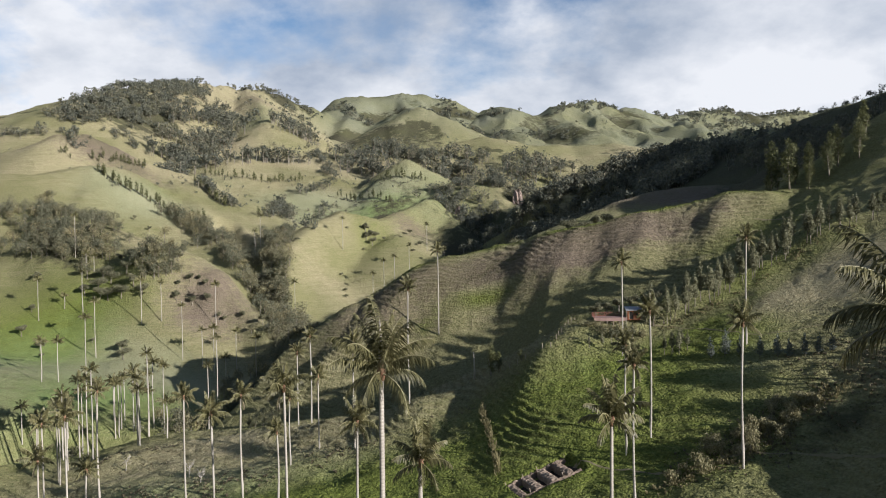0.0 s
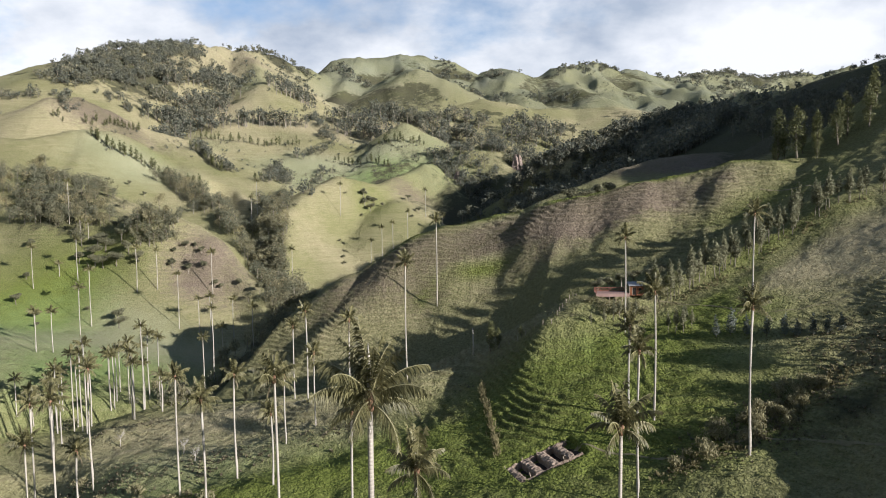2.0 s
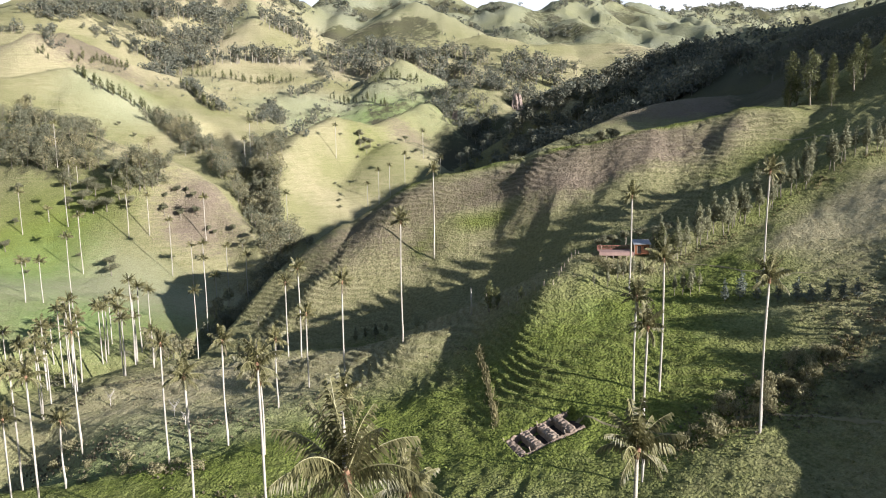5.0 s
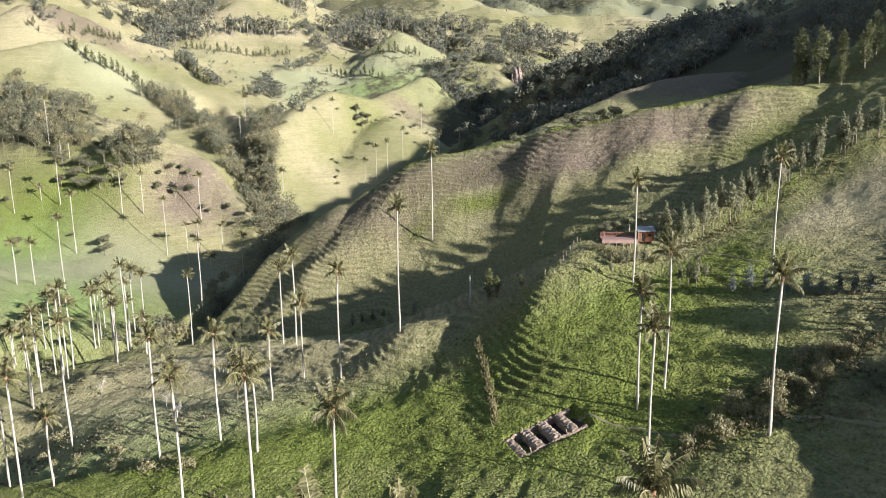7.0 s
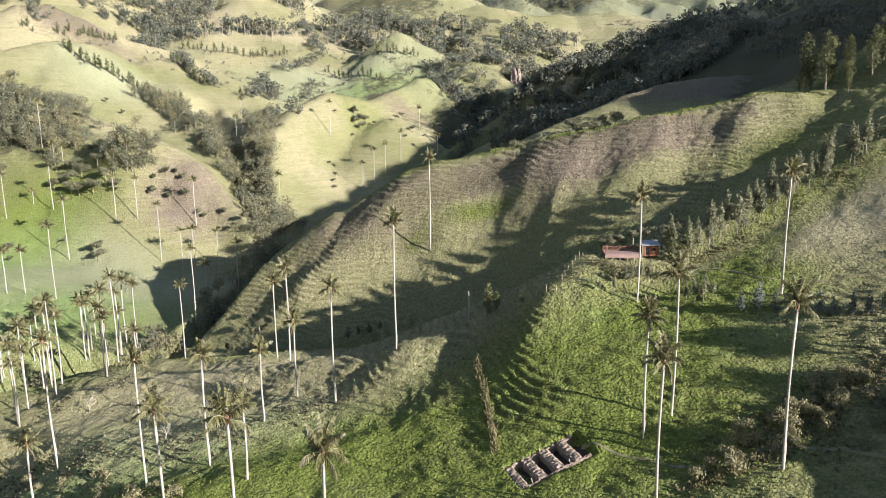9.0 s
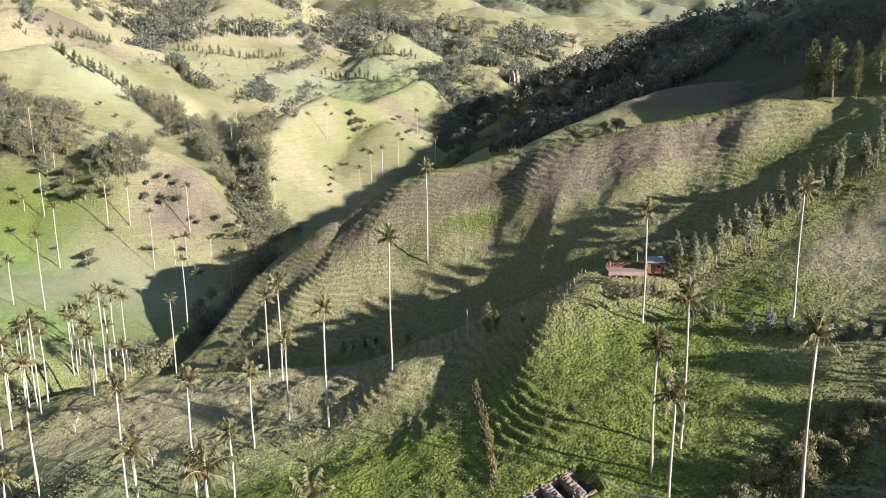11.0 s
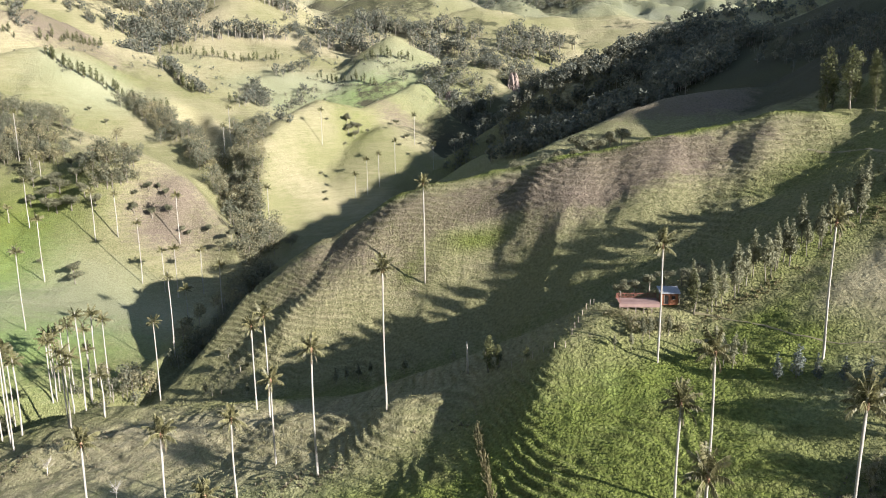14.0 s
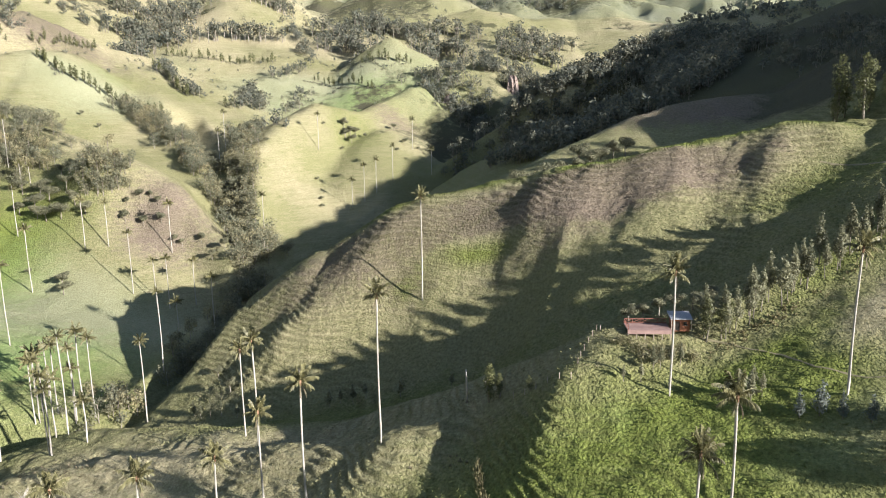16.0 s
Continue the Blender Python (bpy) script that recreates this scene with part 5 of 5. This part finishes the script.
def scatter(name, label, category, n, box, keep, size, material, seed, blades=6, flat=0.55):
    """Countless small plants over a stretch of ground."""
    rng = np.random.default_rng(seed)
    x = rng.uniform(box[0], box[1], n)
    y = rng.uniform(box[2], box[3], n)
    k = keep(x, y) > rng.random(n)
    x, y = x[k], y[k]
    z = ground_height(x, y)
    m = len(x)
    s = rng.uniform(*size, m)
    a = rng.random((m, blades)) * 6.283
    out = (0.35 + 0.65 * rng.random((m, blades))) * s[:, None]
    tall = s[:, None] * (0.55 + 0.6 * rng.random((m, blades))) * flat * 2
    wid = 0.32 * s[:, None] * np.ones((m, blades))
    cx, cy = np.cos(a), np.sin(a)
    base = np.stack([x, y, z - 0.03], 1)[:, None, :]
    side = np.stack([-cy, cx, 0 * cx], -1) * wid[..., None]
    tip = np.stack([cx * out, cy * out, tall], -1)
    v = np.stack([base - side * 0.7 + 0 * tip, base + side * 0.7 + 0 * tip, base + tip + side, base + tip - side], 2).reshape(-1, 3)
    f = np.arange(len(v)).reshape(-1, 4)
    me = fast_mesh(name, v, f, material)
    if material is M_TUFT:
        for key, val in ground_cover(x, y, z).items():
            me.attributes.new(key, "FLOAT", "POINT").data.foreach_set("value", np.repeat(np.clip(val, 0, 1) * (0.6 if key in ("lawn", "dry", "tread") else 1.0), blades * 4).astype(np.float32))
    return tagged(new(name, me), label, category, kind="stuff")


def clump(size, seed, low, high):
    return lambda x, y: np.clip((fbm(x, y, size, seed, 3) - low) / (high - low), 0, 1)


scatter("tussock_grass", "coarse green tussock grass over the near slopes", "grass", 42000, (-95, 112, 108, 228), lambda x, y: clump(4, 31, -0.8, 0.4)(x, y) * np.clip((x + 75) / 60, 0.12, 1) * (1 - 0.9 * blob(x, y, 100, 190, 32, 20)), (0.10, 0.34), M_TUFT, 51, 3, 0.45)
scatter("ridge_tussocks", "dry straw-coloured tussocks on the main ridge", "grass", 30000, (-80, 122, 226, 308), clump(4, 32, -0.8, 0.4), (0.12, 0.36), M_TUFT, 52, 3, 0.42)
scatter("ravine_scrub", "brown and green scrub in a small ravine", "scrub", 9000, (-120, 20, 160, 235), lambda x, y: np.clip(1.2 * blob(x, y, -75, 176, 42, 8, -8) + 0.9 * blob(x, y, -20, 178, 26, 4, 8) + 0.8 * blob(x, y, -92, 212, 16, 12) - 0.15, 0, 1) * clump(6, 34, -0.4, 0.4)(x, y), (0.18, 0.55), M_HEATH_LEAF, 54)
scatter("slope_scrub", "dark tangled scrub and brushwood on a shaded slope", "scrub", 9000, (38, 105, 112, 160), lambda x, y: np.clip(1.3 * blob(x, y, 66, 136, 20, 7, 20) + 0.8 * blob(x, y, 90, 150, 14, 12) + 0.6 * blob(x, y, 50, 134, 12, 3, 20) - 0.1, 0, 1) * clump(5, 35, -0.5, 0.4)(x, y), (0.14, 0.45), M_HEATH_LEAF, 55)
scatter("weed_band", "tall straw and olive weeds along a rough bank", "weeds", 16000, (34, 84, 118, 152), lambda x, y: np.clip(1.1 * blob(x, y, 50, 130.5, 13, 2.6, 24) + 1.0 * blob(x, y, 68, 139, 11, 3.0, 24) - 0.1, 0, 1) * clump(4, 36, -0.5, 0.4)(x, y), (0.14, 0.42), M_STRAW, 56, 5, 0.9)
scatter("row_litter", "dry brown brush and litter along the foot of a tree row", "brush", 9000, (54, 128, 188, 216), lambda x, y: np.clip(1.2 * blob(x, y, 78, 199, 26, 1.8, 23) + 1.0 * blob(x, y, 112, 210.5, 14, 1.6, 10) - 0.1, 0, 1) * clump(4, 38, -0.5, 0.4)(x, y), (0.12, 0.40), M_STRAW, 58, 5, 0.8)
scatter("hollow_scrub", "brown dead scrub in a shallow ravine", "scrub", 9000, (-115, -20, 128, 195), lambda x, y: np.clip(1.1 * blob(x, y, -52, 148, 20, 3.2, -38) + 0.8 * blob(x, y, -88, 178, 20, 4, -32) - 0.1, 0, 1) * clump(5, 37, -0.5, 0.4)(x, y), (0.15, 0.50), M_HEATH_LEAF, 57, 5, 0.7)
for bx, by in along([(42, 126.5), (52, 131), (62, 136), (72, 141)], 1.7, 1.6, grow):
    tree("shrub", bx, by, grow.uniform(0.7, 1.3), "weed_shrub", "upright olive-green shrub in a weedy bank", "shrub", "shrubs on the weedy bank", 1.9)
for bx, by in along([(-96, 182), (-78, 170), (-62, 158), (-46, 144)], 5.0, 2.0, grow):
    tree("shrub", bx, by, grow.uniform(0.8, 1.7), "ravine_shrub", "grey-brown shrub in a small ravine", "shrub", "shrubs in the ravine", 1.0)

# ---------------------------------------------------------------- built and small things


def box_mesh(name, sx, sy, sz, material, bevel=0.0, base=True):
    bm = bmesh.new()
    bmesh.ops.create_cube(bm, size=1.0)
    for v in bm.verts:
        v.co = Vector((v.co.x * sx, v.co.y * sy, (v.co.z + (0.5 if base else 0)) * sz))
    if bevel:
        bmesh.ops.bevel(bm, geom=bm.edges[:], offset=bevel, segments=2, affect="EDGES")
    me = bpy.data.meshes.new(name)
    bm.to_mesh(me)
    bm.free()
    me.materials.append(material)
    return me


def bank_mesh(seed, length, width, height):
    """A bank of dug earth: steep rough sides and a broken, nearly flat top."""
    rng = np.random.default_rng(seed)
    nu, nv = 30, 10
    prof = [(-1.0, 0.0), (-0.93, 0.35), (-0.86, 0.7), (-0.76, 0.92), (-0.5, 1.0), (0.0, 1.04), (0.5, 1.0), (0.76, 0.92), (0.86, 0.7), (0.93, 0.35), (1.0, 0.0)]
    verts, faces = [], []
    for i in range(nu + 1):
        u = i / nu * 2 - 1
        end = 1 - max(0.0, abs(u) - 0.94) / 0.06
        for p, q in prof:
            top = 0.12 * rng.normal() if q > 0.9 else 0.05 * rng.normal()
            verts.append((u * length / 2 + 0.06 * rng.normal(), p * width / 2 + 0.05 * rng.normal(), (height * q + top * min(1, q)) * (0.25 + 0.75 * end)))
    for i in range(nu):
        for j in range(nv):
            a = i * (nv + 1) + j
            faces.append((a, a + nv + 1, a + nv + 2, a + 1))
    return mesh_of("bank", verts, faces, M_SOIL)


def soil_beds():
    """Four deep open pits side by side on the slope, with banks of dug earth between and round them."""
    cx, cy, turn, hw, hd = PIT
    t = thing("soil_pit", cx, cy, ground_at(cx, cy), "row of four dark open pits between banks of heaped earth", "earthworks", turn=turn)
    rise = (ground_at(cx + 9 * math.cos(radians(turn)), cy + 9 * math.sin(radians(turn))) - ground_at(cx - 9 * math.cos(radians(turn)), cy - 9 * math.sin(radians(turn)))) / 18
    t.matrix_basis = t.matrix_basis @ pose(0, 0, 0, 0, -math.degrees(math.atan(rise)), 0)
    for k in range(4):
        x = -5.15 + k * 3.45
        part("soil_bank", bank_mesh(k, 2 * hd - 0.5, 2.1 if k else 2.0, 1.58), M_SOIL, t, "bank of heaped tan earth", pose(x - 1.0, 0, -0.12, 0, 0, 90))
        bm = bmesh.new()
        bmesh.ops.create_grid(bm, x_segments=5, y_segments=10, size=0.5)
        for v in bm.verts:
            v.co = Vector((v.co.x * 2.1, v.co.y * (2 * hd - 0.8), 0.10 + 0.06 * math.sin(9 * v.co.y + k) + 0.04 * math.sin(23 * v.co.x)))
        part("pit_floor", bm, M_SHADED_SOIL, t, "earth pit floor, darkened to paint in its shade", pose(x + 0.75, 0, 0))
    for sy in (-1, 1):
        part("soil_rim", bank_mesh(9 + sy, 2 * hw - 0.4, 0.7, 1.42), M_SOIL, t, "trodden earth edge of the pits", pose(0, sy * (hd - 0.35), -0.12))
    for sx, sy in [(-6.9, 3.2), (-3.0, 3.3), (0.3, 3.3), (-4.6, -3.2), (2.6, -3.3), (6.6, 3.1)]:
        part("stake", box_mesh("stake", 0.12, 0.12, 1.0, M_POST, 0.015), M_POST, t, "", pose(sx, sy, 1.3))
    return t


# Pit floor earth; the shade down in the pits is put into its colour.
M_SHADED_SOIL = mottled("shaded_soil", (0.020, 0.015, 0.012), (0.060, 0.045, 0.034), 1.2, 0.95, 0.08, 0.15)
soil_beds()


def hut():
    hx, hy = 51.2, 196.5
    z = max(ground_at(hx + dx, hy) for dx in (-1.5, 0, 1.5))
    t = thing("hut", hx, hy, z, "small orange brick hut with a grey tin roof", "hut", turn=-6)
    part("wall", box_mesh("wall", 3.4, 3.0, 2.7, M_BRICK, 0.02), M_BRICK, t, "orange brick wall", pose(0, 0, -0.2))
    roof = box_mesh("roof", 4.4, 4.0, 0.10, M_TIN, 0.02)
    part("roof", roof, M_TIN, t, "grey corrugated tin roof", pose(0, 0, 2.68, 9, 0, 0))
    for k in range(13):
        part("roof_rib", box_mesh("roof_rib", 0.09, 4.0, 0.06, M_TIN), M_TIN, t, "", pose(-2.04 + k * 0.34, 0, 2.78, 9, 0, 0))
    part("gable", box_mesh("gable", 3.3, 0.2, 0.34, M_BRICK), M_BRICK, t, "", pose(0, 1.38, 2.5))
    door = part("door", box_mesh("door", 0.85, 0.06, 1.95, M_DARK, 0.01), M_DARK, t, "dark wooden door", pose(-0.7, -1.53, 0.0))
    part("door_frame", box_mesh("door_frame", 0.08, 0.08, 2.0, M_POST), M_POST, door, "", pose(-0.46, -0.01, 0))
    win = part("window", box_mesh("window", 0.7, 0.06, 0.7, M_DARK, 0.01), M_DARK, t, "dark window opening", pose(0.8, -1.53, 1.1))
    part("window_sill", box_mesh("window_sill", 0.9, 0.16, 0.07, M_POST), M_POST, win, "", pose(0, -0.04, -0.07))
    for px in (-1.95, 1.95):
        part("roof_post", box_mesh("roof_post", 0.12, 0.12, 2.55, M_POST), M_POST, t, "", pose(px, -1.8, -0.15))
    return t


def terrace():
    tx, ty = 44.6, 196.2
    z = max(ground_at(tx + dx, ty + dy) for dx in (-4, 0, 4) for dy in (-2, 0, 2)) + 0.1
    t = thing("terrace", tx, ty, z, "red wooden viewing terrace with a cross-braced railing", "terrace", turn=-4)
    for k in range(12):
        part("deck_board", box_mesh("deck_board", 8.6, 0.36, 0.08, M_DECK, 0.01), M_DECK, t, "", pose(0, -2.1 + k * 0.385, 0.12))
    part("skirt", box_mesh("skirt", 8.7, 0.10, 0.75, M_DECK), M_DECK, t, "red skirting boards", pose(0, -2.36, -0.60))
    for k in range(6):
        x = -4.2 + k * 1.68
        part("stilt", box_mesh("stilt", 0.16, 0.16, 1.9, M_POST), M_POST, t, "", pose(x, -2.2, -1.9))
        part("rail_post", box_mesh("rail_post", 0.11, 0.11, 1.1, M_REDWOOD), M_REDWOOD, t, "", pose(x, 2.2, 0.2))
    for zz in (0.35, 1.2):
        part("rail", box_mesh("rail", 8.6, 0.09, 0.09, M_REDWOOD), M_REDWOOD, t, "", pose(0, 2.2, zz))
    for k in range(5):
        for s in (-1, 1):
            part("cross_brace", box_mesh("cross_brace", 1.85, 0.05, 0.07, M_REDWOOD), M_REDWOOD, t, "", pose(-3.36 + k * 1.68, 2.2 + 0.03 * s, 0.78, 0, s * 27, 0))
    for k in range(3):
        part("side_post", box_mesh("side_post", 0.11, 0.11, 1.1, M_REDWOOD), M_REDWOOD, t, "", pose(-4.2, -2.1 + k * 1.6, 0.2))
    part("side_rail", box_mesh("side_rail", 0.08, 4.4, 0.08, M_REDWOOD), M_REDWOOD, t, "", pose(-4.2, 0, 1.2))
    return t


hut()
terrace()


def dead_palm(x, y, h):
    t = thing("dead_palm", x, y, ground_at(x, y) - 0.2, "bare white trunk of a dead palm, without crown", "dead palm")
    v, f = tube([(0, 0, 0), (0.03, 0, h * 0.4), (-0.05, 0.02, h * 0.8), (-0.12, 0.02, h)], [0.26, 0.23, 0.2, 0.12], 10)
    part("trunk", mesh_of("trunk", v, f, M_WAX, True), M_WAX, t)
    return t


dead_palm(8.1, 199.1, 7.6)


def bare_tree(x, y, h, seed):
    rng = random.Random(seed)
    t = thing("bare_tree", x, y, ground_at(x, y) - 0.1, "leafless pale grey tree among pasture grass", "tree", "bare trees")
    v, f = tube([(0, 0, 0), (0.05 * h, 0, h * 0.35), (0.02 * h, 0.03 * h, h * 0.6)], [0.12, 0.09, 0.05], 6)
    trunk = part("trunk", mesh_of("trunk", v, f, M_GREY_TWIG, True), M_GREY_TWIG, t)
    for k in range(14):
        a = rng.uniform(0, 6.28)
        s = Vector((0.03 * h, 0.01 * h, h * rng.uniform(0.3, 0.6)))
        e = s + Vector((math.cos(a) * 0.3 * h, math.sin(a) * 0.3 * h, h * rng.uniform(0.2, 0.42)))
        m = s.lerp(e, 0.5) + Vector((0, 0, -0.03 * h))
        tw = m + Vector((rng.uniform(-1, 1), rng.uniform(-1, 1), 1)) * 0.16 * h
        v, f = join(tube([s, m, e], [0.05, 0.035, 0.012], 5), tube([m, tw], [0.025, 0.008], 4))
        part("branch", mesh_of("branch", v, f, M_GREY_TWIG, True), M_GREY_TWIG, trunk)
    return t


bare_tree(-66.5, 186.5, 5.0, 1)
bare_tree(-91.0, 205.0, 5.0, 2)
bare_tree(-60.0, 176.0, 4.0, 3)


def hedge_strip():
    rng = np.random.default_rng(77)
    t = thing("tall_grass_strip", 0, 0, 0, "narrow strip of tall straw-coloured grass down the slope", "grass strip", kind="stuff")
    pts = along([(9.0, 178), (9.2, 171), (9.8, 163), (10.2, 156), (10.6, 146)], 0.045, 0.36, rng)
    v = []
    for x, y in pts:
        z = ground_at(x, y)
        a = rng.random() * 6.283
        h, w = rng.uniform(0.5, 1.3), 0.06
        dx, dy = math.cos(a) * w, math.sin(a) * w
        lx, ly = rng.normal() * 0.3, rng.normal() * 0.3
        v += [(x - dx, y - dy, z - 0.05), (x + dx, y + dy, z - 0.05), (x + dx * 0.8 + lx, y + dy * 0.8 + ly, z + h), (x - dx * 0.8 + lx, y - dy * 0.8 + ly, z + h)]
    part("grass", fast_mesh("grass", v, np.arange(len(v)).reshape(-1, 4), M_STRAW), None, t)


hedge_strip()


def ribbon(name, label, line, width, lift):
    """A trodden path that follows the ground."""
    pts = []
    for (x0, y0), (x1, y1) in zip(line, line[1:]):
        n = max(1, int(math.hypot(x1 - x0, y1 - y0) / 0.8))
        pts += [(x0 + (x1 - x0) * k / n, y0 + (y1 - y0) * k / n) for k in range(n)]
    pts.append(line[-1])
    rng = random.Random(len(pts))
    verts, faces = [], []
    for k, (x, y) in enumerate(pts):
        xa, ya = pts[max(k - 1, 0)]
        xb, yb = pts[min(k + 1, len(pts) - 1)]
        d = math.hypot(xb - xa, yb - ya) + 1e-6
        w = width * rng.uniform(0.7, 1.25) / 2
        for s in (-1, 0, 1):
            px, py = x - (yb - ya) / d * w * s, y + (xb - xa) / d * w * s
            verts.append((px, py, ground_at(px, py) + lift - 0.03 * abs(s)))
        if k:
            o = (k - 1) * 3
            faces += [(o, o + 3, o + 4, o + 1), (o + 1, o + 4, o + 5, o + 2)]
    ob = new(name, mesh_of(name, verts, faces, M_PATH, True))
    return tagged(ob, label, "path", kind="structure")


ribbon("path_1", "narrow trodden earth path through pasture", [(25, 143), (30, 138), (35, 134), (40, 131)], 0.5, 0.07)
ribbon("path_2", "pale farm track along the slope", [(50, 131), (56, 130), (62, 127.5), (68, 123), (73, 117)], 0.8, 0.07)
ribbon("path_3", "farm track below the hut", [(54, 194), (60, 191), (66, 184), (69, 177), (75, 171.5), (82, 169), (92, 168)], 0.42, 0.08)
ribbon("path_4", "track along the saddle under the cypresses", [(112, 262), (118, 256), (122, 248), (124, 240), (126, 232)], 1.0, 0.1)


def fence(line, step):
    rng = random.Random(3)
    for (x0, y0), (x1, y1) in zip(line, line[1:]):
        n = max(1, int(math.hypot(x1 - x0, y1 - y0) / step))
        for k in range(n):
            x, y = x0 + (x1 - x0) * k / n, y0 + (y1 - y0) * k / n
            ob = new("fence_post", POST)
            ob.matrix_basis = pose(x, y, ground_at(x, y) - 0.25, rng.uniform(-4, 4), rng.uniform(-4, 4), rng.uniform(0, 90))
            tagged(ob, "weathered wooden fence post in pasture grass", "fence post", "fence posts")


POST = box_mesh("fence_post", 0.14, 0.14, 1.55, M_POST, 0.02)
fence([(27, 184), (21, 188), (15, 192)], 2.4)
fence([(36, 200), (31, 192), (28, 186)], 2.2)


def rock_face(x, y, w, h, turn, seed):
    """A broken cliff of pale rock, ledge over ledge, set into the hillside."""
    rng = np.random.default_rng(seed)
    nu, nv = 16, 14
    ph = rng.random(8) * 6.283
    verts, faces = [], []
    for j in range(nv + 1):
        for i in range(nu + 1):
            u, v = i / nu - 0.5, j / nv
            side = 1 - abs(2 * u) ** 4
            ledge = 0.9 * math.sin(ph[0] + 9 * v + 2 * math.sin(5 * u + ph[1])) + 0.8 * math.sin(ph[2] + 17 * u + 3 * v)
            verts.append((u * w * (1.0 - 0.35 * v), -4.0 * side * (1 - 0.5 * v) - 0.8 * ledge * side + 0.5 * rng.normal() + 5 * v, -3 + v * h * (0.75 + 0.25 * side) + 0.3 * rng.normal()))
    for j in range(nv):
        for i in range(nu):
            a = j * (nu + 1) + i
            faces.append((a, a + 1, a + nu + 2, a + nu + 1))
    n = len(verts)
    verts += [(-w * 0.5, 8, -4), (w * 0.5, 8, -4), (w * 0.3, 9, h * 0.7), (-w * 0.3, 9, h * 0.7)]
    top, left, right = [nv * (nu + 1) + i for i in range(nu + 1)], [j * (nu + 1) for j in range(nv + 1)], [j * (nu + 1) + nu for j in range(nv + 1)]
    faces += [(n, n + 1, n + 2, n + 3)[::-1], tuple(top + [n + 2, n + 3]), tuple(left[::-1] + [n]) + (n + 3,), tuple(right + [n + 2, n + 1])]
    t = thing("rock_face", x, y, ground_at(x, y), "pale pinkish cliff of bare rock among forest", "cliff", "bare rock faces", turn)
    part("rock", mesh_of("rock", verts, faces, M_ROCK), M_ROCK, t)
    return t


for rx, ry, rw, rh, rt, rs in [(79, 766, 14, 19, -8, 1), (16, 752, 11, 10, -25, 2), (162, 548, 9, 8, 20, 3), (171, 545, 8, 7, 14, 4)]:
    rock_face(rx, ry, rw, rh, rt, rs)
